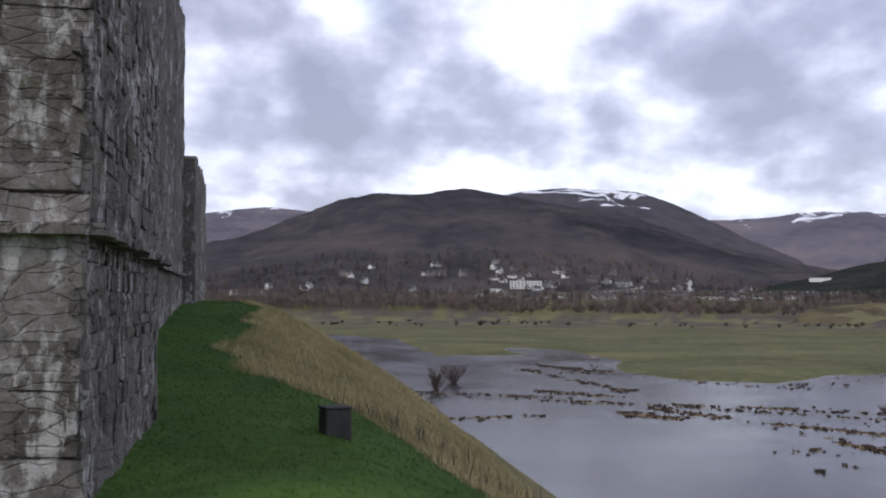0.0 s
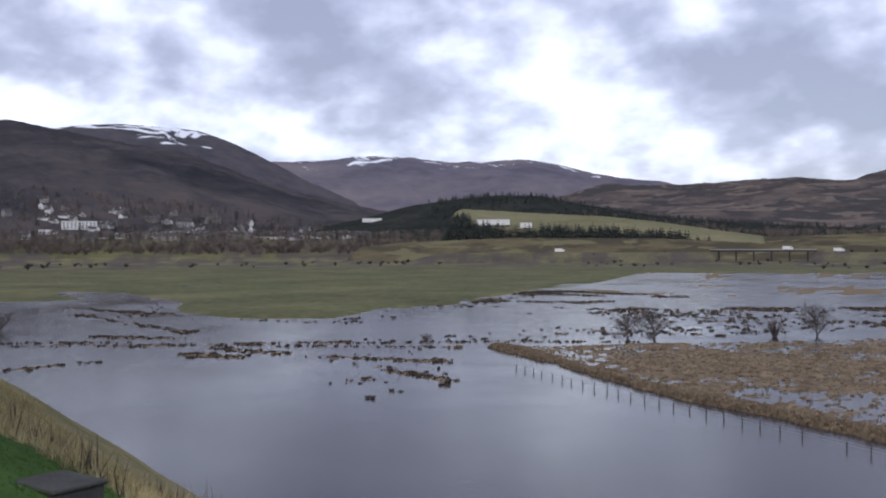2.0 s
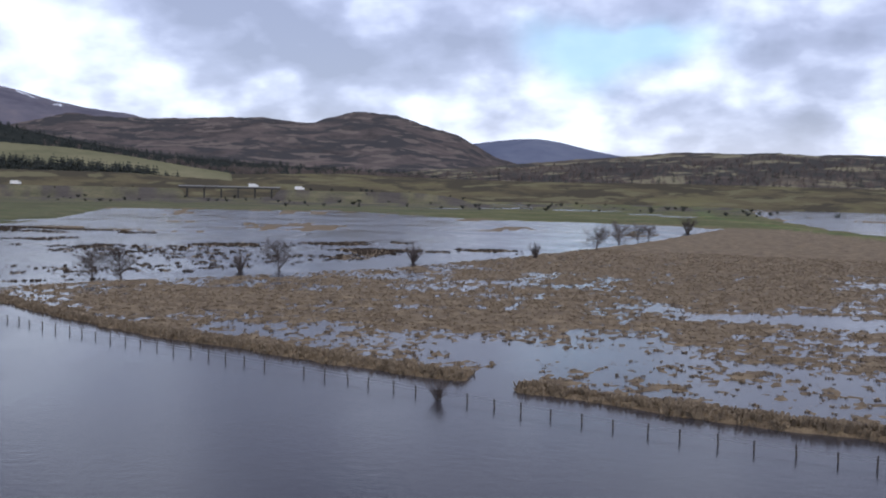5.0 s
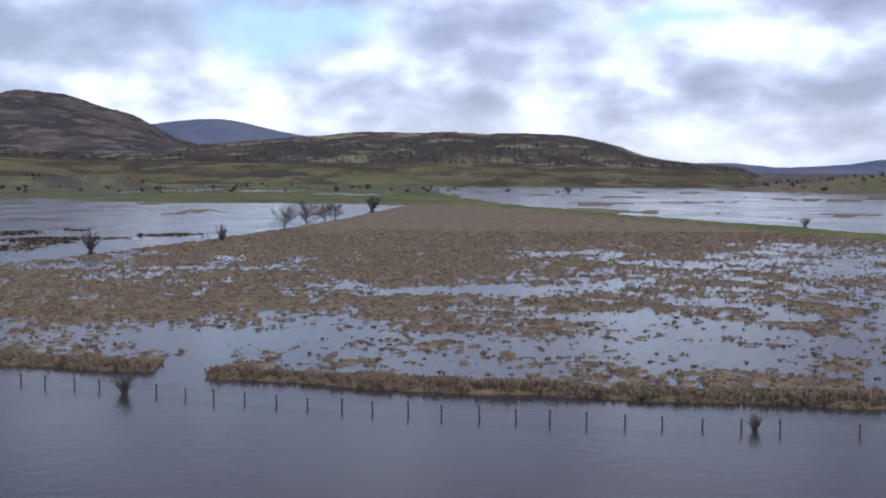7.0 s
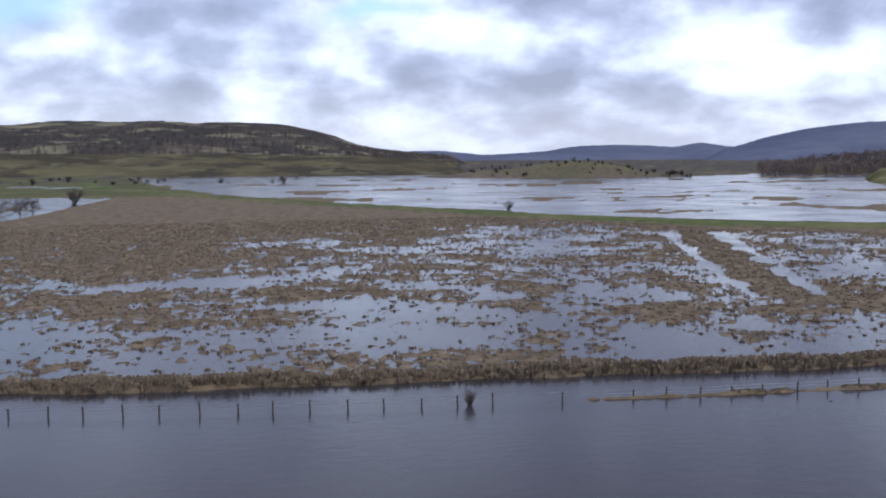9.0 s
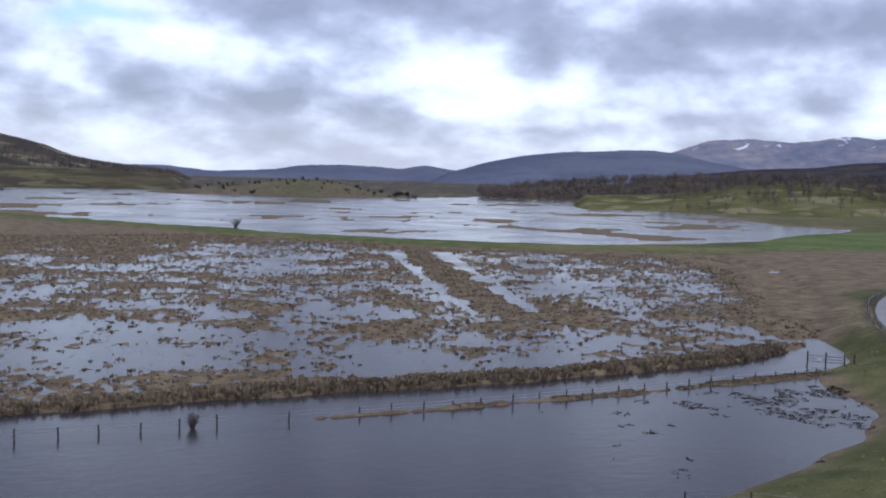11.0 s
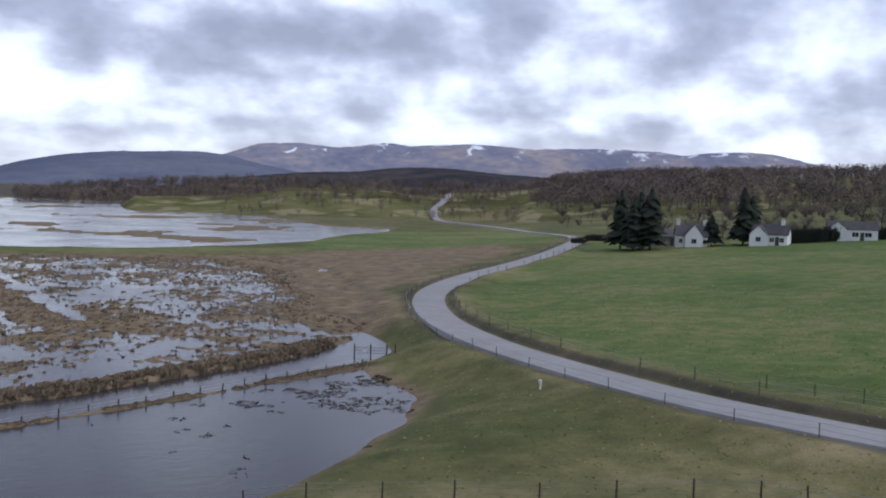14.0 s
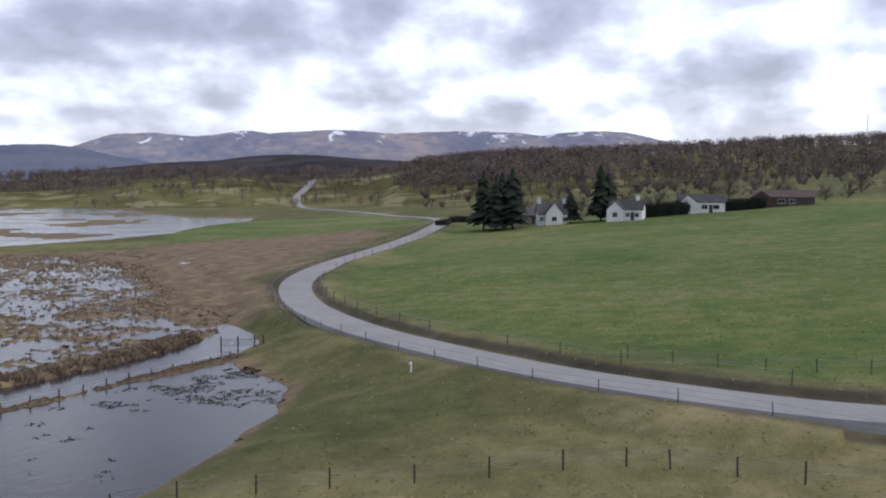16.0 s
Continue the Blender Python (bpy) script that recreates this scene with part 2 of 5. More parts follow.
def masonry(name, dark, mid, pale, vary):
    """Old stone with runs of pale lime and lichen down its face."""
    m = bpy.data.materials.new(name)
    m.use_nodes = True
    q = Graph(m.node_tree)
    q.tree.nodes.clear()
    pos = q.add("ShaderNodeNewGeometry").outputs["Position"]
    wide = q.noise(pos, 0.7, 5.0, 0.65)
    grain = q.noise(pos, 9.0, 6.0, 0.7)
    runs = q.noise(q.add("ShaderNodeMapping", {"Vector": pos, "Scale": (1.7, 1.7, 0.7)}).outputs[0], 2.3, 6.0, 0.68, 0.3)
    patchy = q.noise(pos, 0.55, 3.0, 0.5)
    fac = q.math("ADD", q.math("MULTIPLY", wide, 0.5), q.math("MULTIPLY", grain, 0.5))
    fac = q.math("ADD", fac, q.math("MULTIPLY", q.math("SUBTRACT", q.add("ShaderNodeObjectInfo").outputs["Random"], 0.5), vary))
    col = q.ramp(fac, [(0.34, dark), (0.5, mid), (0.68, pale)])
    col = q.mix(q.ramp(q.math("ADD", q.math("ADD", q.math("MULTIPLY", runs, 0.6), q.math("MULTIPLY", grain, 0.2)), q.math("MULTIPLY", patchy, 0.2)), [(0.53, (0, 0, 0)), (0.59, (0.8, 0.8, 0.8))]), col, (0.58, 0.565, 0.54))
    col = q.mix(q.ramp(q.noise(pos, 2.2, 4.0, 0.6), [(0.6, (0, 0, 0)), (0.72, (0.55, 0.55, 0.55))]), col, (0.10, 0.105, 0.045))
    bent = q.add("ShaderNodeVectorMath", {0: pos, 1: q.add("ShaderNodeVectorMath", {0: q.add("ShaderNodeTexNoise", {"Vector": pos, "Scale": 1.3}).outputs["Color"], "Scale": 0.35}, operation="SCALE").outputs[0]}, operation="ADD").outputs[0]
    cells = q.add("ShaderNodeTexVoronoi", {"Vector": q.add("ShaderNodeMapping", {"Vector": bent, "Scale": (3.0, 3.0, 8.0)}).outputs[0], "Scale": 1.0})
    cells.feature = "DISTANCE_TO_EDGE"
    joint = q.ramp(q.math("MULTIPLY_ADD", grain, 0.16, cells.outputs["Distance"]), [(0.075, (1, 1, 1)), (0.14, (0, 0, 0))])
    col = q.mix(q.math("MULTIPLY", joint, 0.14), col, (0.05, 0.045, 0.038))
    bmp = q.add("ShaderNodeBump", {"Strength": 0.95, "Distance": 0.05, "Height": q.math("MULTIPLY_ADD", joint, -0.3, grain)})
    bsdf = q.add("ShaderNodeBsdfPrincipled", {"Base Color": col, "Roughness": 0.93, "Specular IOR Level": 0.2, "Normal": bmp.outputs[0]})
    q.add("ShaderNodeOutputMaterial", {0: bsdf.outputs[0]})
    return m


M_STONE = masonry("old_stone", (0.075, 0.068, 0.06), (0.16, 0.145, 0.128), (0.3, 0.28, 0.26), 0.2)
M_MORTAR = masonry("rubble_wall", (0.08, 0.072, 0.064), (0.17, 0.155, 0.136), (0.32, 0.3, 0.275), 0.0)
M_DARKSTONE = material("dark_block", [(0.03, 0.03, 0.03), (0.06, 0.058, 0.055), (0.09, 0.085, 0.08)], 0.3, 0.85, 0.4)
M_ROAD = material("asphalt", [(0.24, 0.23, 0.225), (0.29, 0.28, 0.275), (0.35, 0.34, 0.335)], 6.0, 0.9, 0.1)
M_POST = material("weathered_timber", [(0.035, 0.03, 0.028), (0.07, 0.06, 0.052), (0.12, 0.105, 0.09)], 0.4, 0.9, 0.3)
M_TWIG = material("bare_twigs", [(0.055, 0.045, 0.043), (0.095, 0.077, 0.07), (0.14, 0.115, 0.1)], 3.0, 0.95, vary=0.1)
# Leafless woods, made paler to put distance haze into the colour
M_WOOD = material("leafless_woodland", [(0.085, 0.068, 0.063), (0.145, 0.115, 0.1), (0.21, 0.17, 0.135)], 30.0, 0.95)
M_FIR = material("conifer_needles", [(0.01, 0.015, 0.01), (0.018, 0.026, 0.016), (0.03, 0.04, 0.022)], 2.0, 0.9)
# Far conifers: needle colour lifted as painted haze
M_FIRWOOD = material("conifer_wood", [(0.022, 0.026, 0.024), (0.033, 0.038, 0.032), (0.048, 0.052, 0.04)], 30.0, 0.95)
M_SEDGE = material("dead_sedge", [(0.1, 0.077, 0.055), (0.21, 0.164, 0.112), (0.35, 0.275, 0.19)], 1.5, 0.95)
M_DRYGRASS = material("dry_grass", [(0.26, 0.22, 0.09), (0.46, 0.385, 0.19), (0.62, 0.52, 0.29)], 1.5, 0.95)
M_TURF = material("turf_blades", [(0.036, 0.085, 0.013), (0.062, 0.13, 0.021), (0.105, 0.185, 0.038)], 1.5, 0.9)
M_HARL = material("white_render", [(0.62, 0.62, 0.6), (0.74, 0.74, 0.72), (0.82, 0.82, 0.8)], 3.0, 0.9)
M_GREYWALL = material("grey_stone_walling", [(0.14, 0.13, 0.125), (0.22, 0.21, 0.2), (0.33, 0.315, 0.3)], 3.0, 0.9, vary=0.5)
M_SLATE = material("grey_slate", [(0.045, 0.043, 0.046), (0.07, 0.067, 0.07), (0.105, 0.1, 0.1)], 2.0, 0.85, 0.2, vary=0.4)
M_BROWNROOF = material("brown_roofing", [(0.07, 0.05, 0.045), (0.1, 0.075, 0.065), (0.14, 0.1, 0.09)], 2.0, 0.8, 0.2)
M_GLASS = material("window_glass", [(0.012, 0.014, 0.018), (0.02, 0.022, 0.028)], 1.0, 0.08, spec=0.6)
M_PAINT = material("white_paint", [(0.7, 0.7, 0.69), (0.8, 0.8, 0.79)], 1.0, 0.5)
M_CONCRETE = material("concrete", [(0.2, 0.2, 0.2), (0.28, 0.28, 0.275), (0.36, 0.36, 0.35)], 4.0, 0.9)
# Bridge concrete darkened: the shade on its visible side is painted in
M_SHADED = material("shaded_concrete", [(0.03, 0.03, 0.03), (0.045, 0.044, 0.043), (0.065, 0.063, 0.06)], 4.0, 0.9)
M_TYRE = material("rubber", [(0.015, 0.015, 0.015), (0.03, 0.03, 0.03)], 0.5, 0.8)
M_STEEL = material("galvanised_steel", [(0.3, 0.31, 0.32), (0.42, 0.43, 0.44)], 1.0, 0.5, metal=0.8)
M_RUSH = material("wet_rush", [(0.028, 0.022, 0.018), (0.06, 0.045, 0.034), (0.11, 0.08, 0.056)], 2.0, 0.95)
M_MEADOW = material("meadow_blades", [(0.09, 0.13, 0.035), (0.15, 0.18, 0.055), (0.24, 0.23, 0.1)], 12.0, 0.95)
M_TIMBER = material("brown_cladding", [(0.06, 0.042, 0.035), (0.09, 0.064, 0.052), (0.13, 0.095, 0.078)], 1.5, 0.8)

# ---- plan of the land: z = 0 is the flood water's level ----
EYE_Z = 16.5
WALL_AZ = radians(-84.0)


TABLES = {}


def lattice(x, y, seed):
    """Smooth value noise, -1 to 1, on arrays of places."""
    if seed not in TABLES:
        TABLES[seed] = np.random.RandomState(seed).rand(256 * 256).astype(np.float32)
    table = TABLES[seed]
    xi, yi = np.floor(x).astype(np.int64), np.floor(y).astype(np.int64)
    u, v = x - xi, y - yi
    u, v = u * u * (3 - 2 * u), v * v * (3 - 2 * v)

    def at(a, b):
        return table[(a & 255) * 256 + (b & 255)]
    return 2 * ((at(xi, yi) * (1 - u) + at(xi + 1, yi) * u) * (1 - v)
                + (at(xi, yi + 1) * (1 - u) + at(xi + 1, yi + 1) * u) * v) - 1


def fbm(x, y, size, seed, octaves=3):
    total, amp = 0, 1.0
    for k in range(octaves):
        total = total + amp * lattice(x / size + 17.3 * k, y / size - 9.1 * k, seed + k)
        size, amp = size * 0.47, amp * 0.55
    return total


def step01(a, b, v):
    q = np.clip((v - a) / (b - a), 0, 1)
    return q * q * (3 - 2 * q)


def line_distance(points, x, y):
    """Distance to a polyline, and how far along it (0 to 1) the nearest place lies."""
    best = np.full(np.shape(x), 1e9)
    along = np.zeros(np.shape(x))
    n = len(points) - 1
    for k in range(n):
        (ax, ay), (bx, by) = points[k], points[k + 1]
        dx, dy = bx - ax, by - ay
        q = np.clip(((x - ax) * dx + (y - ay) * dy) / (dx * dx + dy * dy), 0, 1)
        d = np.hypot(x - ax - q * dx, y - ay - q * dy)
        along = np.where(d < best, (k + q) / n, along)
        best = np.minimum(best, d)
    return best, along


def inside_distance(points, x, y):
    """Signed distance to a closed outline: positive inside."""
    closed = points + points[:1]
    d, _ = line_distance(closed, x, y)
    odd = np.zeros(np.shape(x), bool)
    for (ax, ay), (bx, by) in zip(closed[:-1], closed[1:]):
        if ay != by:
            odd ^= ((ay > y) != (by > y)) & (x < (bx - ax) * (y - ay) / (by - ay) + ax)
    return np.where(odd, d, -d)


FIELD_SHORE = [(-900, 60), (-531, 84), (-443, 112), (-299, 87), (-293, 118), (-351, 131), (-326, 143), (-274, 138), (-227, 114),
               (-196, 113), (-177, 127), (-196, 155), (-198, 180), (-236, 248), (-255, 310), (-330, 440), (-233, 520), (-125, 452),
               (-75, 460), (-35, 452)]
LEVEE = [(-60, 900), (-30, 600), (16, 440), (44, 366), (72, 314), (95, 262), (130, 208), (160, 186), (205, 172), (250, 165), (300, 160)]
EAST_SHORE = [(-20, 440), (19, 425), (44, 360), (72, 306), (92, 258), (127, 201), (150, 180), (168, 168), (158, 148), (150, 128), (122, 100), (98, 79), (92, 69),
              (88, 62), (83.5, 57.8), (77, 56.6), (75.3, 53.3), (72, 49.5), (70, 46), (66.6, 41.5), (62, 39.3), (56.5, 37.5), (50, 35.8), (44, 34.8), (37, 34.3), (25, 33), (0, 30), (-40, 30), (-100, 20),
              (-300, 12), (-900, 20)]
FLOOD = FIELD_SHORE + EAST_SHORE
MARSH_FRONT = [(-114, 110), (-85, 97), (-68, 88.5), (-50, 83.5), (-32, 79), (-12, 73), (8, 69), (31, 66), (50, 63), (68, 61.5), (85, 64)]
MARSH_BACK = [(100, 74), (130, 98), (162, 130), (176, 166), (127, 200), (92, 256), (70, 305), (42, 358), (10, 440), (-18, 440),
              (-24, 391), (-36, 306), (-49, 245), (-69, 184), (-86, 152), (-102, 130)]
MARSH = MARSH_FRONT + MARSH_BACK
LAKE = [(-20, 1000), (0, 640), (26, 470), (60, 375), (88, 310), (112, 262), (140, 219), (165, 200), (205, 196), (262, 214), (330, 240),
        (372, 262), (356, 285), (390, 340), (443, 411), (560, 610), (603, 860), (441, 749), (301, 719), (272, 800), (330, 1000),
        (300, 1400), (60, 1250)]
ROAD = [(54, -60), (56, -25), (58, 0), (59.3, 5), (62, 12), (66, 21), (71, 29), (78, 39.5), (87, 51), (101, 65), (117, 77), (133, 86), (152, 92.5), (176, 98),
        (206, 104.5), (249, 117), (290, 133), (310, 146), (330, 165), (380, 207), (440, 262), (474, 303), (492, 317), (507, 328), (542, 355), (568, 366), (613, 387), (656, 412), (704, 440)]
FENCE = [(-90, 93.5), (-74.5, 88), (-56, 82.2), (-40, 77.2), (-29, 73.8), (-22, 71.5), (-12, 68.3), (-2.8, 65.9), (7, 64.1), (17, 62.4), (26, 61.1), (35, 59.6),
         (44, 58.6), (54, 57.5), (64, 57), (75.4, 55.9)]
# the marsh's drier (above 0) and wetter ground: x, y, half widths, weight
MARSH_BEDS = [(-3, 168, 26, 22, 0.7), (-14, 119, 13, 8, 0.6), (6, 102, 10, 5, 0.6), (16, 120, 8, 7, 0.55), (-47, 214, 26, 40, 0.7), (-31, 113, 12, 8, 0.6), (-45, 106, 14, 8, 0.6),
              (2, 285, 60, 80, 0.9), (-70, 120, 18, 14, 0.6), (-3, 134, 9, 4.5, -1.0), (8, 133, 8, 5, -0.8), (-12, 97, 12, 2.6, -0.9), (-25, 94.5, 8, 3, -0.8), (-27, 166, 11, 9, -0.7),
              (-17, 178, 8, 8, -0.6), (-37, 141, 10, 5, -0.7), (21, 90, 6, 7, -0.4), (20, 110, 6, 6, -0.5), (36, 170, 24, 26, -0.25), (42, 78, 8, 5, -0.5), (30, 87, 6, 4, -0.4)]
# flood pools lying in the far fields: two ends and half width
FIELD_POOLS = [((-332, 291), (-312, 320), 6), ((-263, 273), (-254, 319), 5), ((-210, 652), (-169, 724), 16), ((-136, 710), (-103, 701), 14), ((-225, 800), (-205, 812), 18),
               ((-283, 885), (-214, 910), 16), ((-74, 638), (-33, 606), 13), ((-348, 158), (-369, 205), 4)]


def mound(x, y):
    """The castle's mound: a ledge along the wall, with a steep bank on its open side."""
    s = x * math.sin(WALL_AZ) + y * math.cos(WALL_AZ)
    p = x * math.cos(WALL_AZ) - y * math.sin(WALL_AZ)
    ledge = 14.93 + 1.5 * step01(14, 40, s) - 0.05 * np.clip(p, -3, 2)
    out = np.maximum(np.maximum(p + 0.4 - 0.035 * (42 - s) + 0.15 * lattice(s / 4, s * 0, 7), -4 - s), s - 60)
    drop = np.where(out > 0, 0.75 * out * out / (out + 2.5), 0)
    return ledge - drop + 0.05 * lattice(x * 0.9, y * 0.9, 5) + 0.1 * lattice(x * 0.35, y * 0.35, 6) * step01(-0.5, 1.5, out), s, p, out


def turf_reach(s):
    """How far past the brow the green turf runs, along the wall."""
    return np.interp(s, [12, 15.5, 18, 21, 30, 36], [2.6, 1.6, 0.4, -0.5, 0.0, 0.5])


def land(x, y):
    """Height of the ground."""
    x, y = np.asarray(x, float), np.asarray(y, float)
    r = np.hypot(x, y)
    h = 0.55 + 0.18 * fbm(x, y, 40, 11) + 0.1 * fbm(x, y, 9, 12)
    # the pasture that climbs to the east
    rise = 1.6 + 0.037 * (x - 60) - 0.066 * (y - 25)
    h = h + np.logaddexp(0, rise * 1.4) / 1.4 * step01(20, 60, x)
    # low swell of the far plain and the village slope
    h = h + 21 * step01(980, 1350, r) * step01(-250, -600, x) + 3 * step01(700, 1500, r)
    edge = inside_distance(FLOOD, x, y) + 1.8 * fbm(x, y, 14, 21)
    h = h + (-0.75 - h) * step01(-7, 7, edge)
    # brown marsh: tussocks near the water's level
    m = inside_distance(MARSH, x, y) + 0.8 * fbm(x, y, 6, 31)
    front, along = line_distance(MARSH_FRONT, x, y)
    back, _ = line_distance(MARSH_BACK[-6:] + MARSH_FRONT[:1], x, y)
    big = fbm(x, y, 24, 41, 2)
    small = fbm(x, y, 6.5, 43, 4)
    grit = lattice(x / 0.9, y / 1.1, 47)
    fleck = lattice(x / 0.42, y / 0.6, 48)
    vein = np.abs(fbm(x, y, 13, 45, 3))
    beds = 0.27 * step01(45, -20, x - 0.2 * (y - 80))
    for bx, by, wx, wy, weight in MARSH_BEDS:
        beds = beds + weight * np.exp(-((x - bx) / wx) ** 2 - ((y - by) / wy) ** 2)
    wet = -0.015 + 0.16 * np.clip(beds, 0, 1) + 0.26 * np.clip(beds, -1, 0) + 0.07 * big + 0.1 * small + 0.1 * grit + 0.12 * fleck - 0.12 * step01(0.12, 0.02, vein)
    wet = np.maximum(wet, 0.36 - 0.13 * np.abs(front - 2.6) + 0.13 * small + 0.06 * grit)
    wet = np.maximum(wet, 0.25 - 0.09 * back + 0.1 * small)
    wet = wet + 0.34 * step01(190, 330, y)
    wet = wet + 0.5 * step01(9, 1, np.abs(edge)) * step01(85, 105, x)
    gap = np.hypot((x + 21) / 2.6, (y - 80) / 9)
    wet = wet - 0.6 * step01(1.3, 0.6, gap)
    for a, b in (((107, 192), (69, 101)), ((118, 190), (76, 101))):
        d, _ = line_distance([a, b], x, y)
        wet = wet - 0.4 * step01(2.2, 0.7, d)
    d, _ = line_distance([(112, 190), (72, 101)], x, y)
    wet = np.maximum(wet, 0.22 - 0.07 * d + 0.1 * small)
    h = np.where(m > 0, h + (wet - h) * step01(0, 2.5, m), h)
    # scattered tussocks in the open flood
    tuft = lattice(x / 1.3, y / 1.7, 51) + 0.4 * lattice(x / 16, y / 13, 52)
    strip = np.exp(-((inside_distance(MARSH, x, y) + 18) / 14) ** 2) * step01(-60, -90, x) + step01(25, 6, edge) * step01(20, -60, x) * step01(55, 80, y)
    pond = 0.6 * np.exp(-((x - 66) / 10) ** 2 - ((y - 50) / 5) ** 2)
    lake1 = np.exp(-((x + 128) / 32) ** 2 - ((y - 190) / 42) ** 2)
    tufts = np.clip(0.75 * strip + 1.0 * pond + 1.0 * lake1, 0, 1)
    h = np.where((m < 0) & (edge > 0) & (tuft > 1.42 - 1.08 * tufts), np.maximum(h, 0.02 + 0.04 * small), h)
    for a, b in (((-178, 49), (-161, 71)), ((-153, 72), (-135, 99)), ((-136, 42), (-136, 58)), ((-126, 80), (-104, 92)), ((-135, 70), (-128, 74)),
                 ((-173, 73), (-160, 81)), ((-142, 78), (-127, 82)), ((-100, 81), (-88, 81)), ((-230, 92), (-170, 88)), ((-260, 100), (-215, 108))):
        d, _ = line_distance([a, b], x, y)
        h = np.where((m < 0) & (d < 1.3 + 1.8 * small + 0.9 * grit), np.maximum(h, 0.03), h)
    for row in ([(-172.8, 47.3), (-147.7, 78.4), (-115.3, 106.1)], [(-138.7, 91.3), (-128.1, 104.0), (-117.5, 118.1), (-101.2, 133.6)]):
        d, _ = line_distance(row, x, y)
        h = np.where((m < 0) & (edge > 2) & (d < 0.55 + 0.5 * grit + 0.35 * fleck), np.maximum(h, 0.04), h)
    flats = (m < 0) & (edge > 0) & (y > 190) & (fbm(x, y, 22, 65, 4) + 0.15 * grit > 0.38 + 0.25 * step01(-140, -90, x))
    h = np.where(flats, np.maximum(h, 0.05), h)
    # drowned bank under the fence, broader towards the gate
    rail, _ = line_distance(FENCE, x, y)
    girth = 0.2 + 0.85 * step01(30, 80, x)
    h = np.where((x > 23) & (rail < 2 * girth) & (edge > -4), np.maximum(h, 0.1 - 0.16 * (rail / girth) ** 2 + 0.1 * fleck + 0.14 * small), h)
    for a, b, wide in FIELD_POOLS:
        d, _ = line_distance([a, b], x, y)
        h = np.where(d < 2 * wide, h + (-0.25 - h) * step01(wide * 1.3, wide * 0.6, d + 0.4 * wide * fbm(x, y, wide, 69)), h)
    # far flooded meadow behind the levee
    lake = inside_distance(LAKE, x, y) + 3 * fbm(x, y, 30, 61)
    bars = fbm(x * 0.8 + y * 0.25, y * 0.9 - x * 0.25, 30, 63, 4) + 0.12 * grit
    level = np.where(bars > 0.28, 0.05, -0.3)
    h = h + (level - h) * step01(-3, 3, lake)
    d, _ = line_distance(LEVEE, x, y)
    h = np.maximum(h, 1.1 - 0.16 * d + 0.08 * small)
    # hillock by the lake
    u, v = 0.913 * (x - 350) - 0.407 * (y - 786), 0.407 * (x - 350) + 0.913 * (y - 786)
    h = np.maximum(h, 14 * np.exp(-(u / 62) ** 2 - (v / 34) ** 2) * (1 + 0.12 * fbm(x, y, 40, 67)) + 5 * np.exp(-((u + 85) / 40) ** 2 - (v / 26) ** 2) - 1)
    # the main road's bank across the flats, open under the bridge
    turned = np.degrees(np.arctan2(x, y))
    bank = 8.5 * step01(-52, -47, turned) * step01(-14, -20, turned) * (1 - step01(-33, -32.3, turned) * step01(-27.4, -28, turned))
    h = np.maximum(h, np.minimum(bank, bank * 2.2 - np.abs(r - 862) * 0.55))
    # cut bank along the road's upper side
    d, w = line_distance(ROAD, x, y)
    upper = (x * 0.72 - y * 0.69 > 17) & (w > 0.08) & (w < 0.58)
    h = np.where(upper & (d > 2.4) & (d < 9), h + 0.55 * step01(2.6, 3.5, d) * step01(9, 4.5, d), h)
    # the mound
    mz, s, p, out = mound(x, y)
    h = np.where(mz > h, mz, h)
    return h


# ---- ground, water and hills ----


def grid_mesh(name, xyz, wrap=False):
    """A sheet of quads over rows x columns of places."""
    n, k = xyz.shape[:2]
    i = np.arange(n * k, dtype=np.int32).reshape(n, k)
    if wrap:
        i = np.concatenate([i, i[:, :1]], 1)
    quads = np.stack([i[:-1, :-1], i[:-1, 1:], i[1:, 1:], i[1:, :-1]], -1).reshape(-1, 4)
    me = bpy.data.meshes.new(name)
    me.vertices.add(n * k)
    me.vertices.foreach_set("co", xyz.reshape(-1).astype(np.float32))
    me.loops.add(quads.size)
    me.loops.foreach_set("vertex_index", quads.reshape(-1))
    me.polygons.add(len(quads))
    me.polygons.foreach_set("loop_start", np.arange(0, quads.size, 4, dtype=np.int32))
    me.update(calc_edges=True)
    me.polygons.foreach_set("use_smooth", np.ones(len(quads), bool))
    return me


def paint(me, name, rgb):
    layer = me.attributes.new(name, "FLOAT_COLOR", "POINT")
    layer.data.foreach_set("color", np.concatenate([rgb, np.ones((len(rgb), 1))], 1).astype(np.float32).reshape(-1))


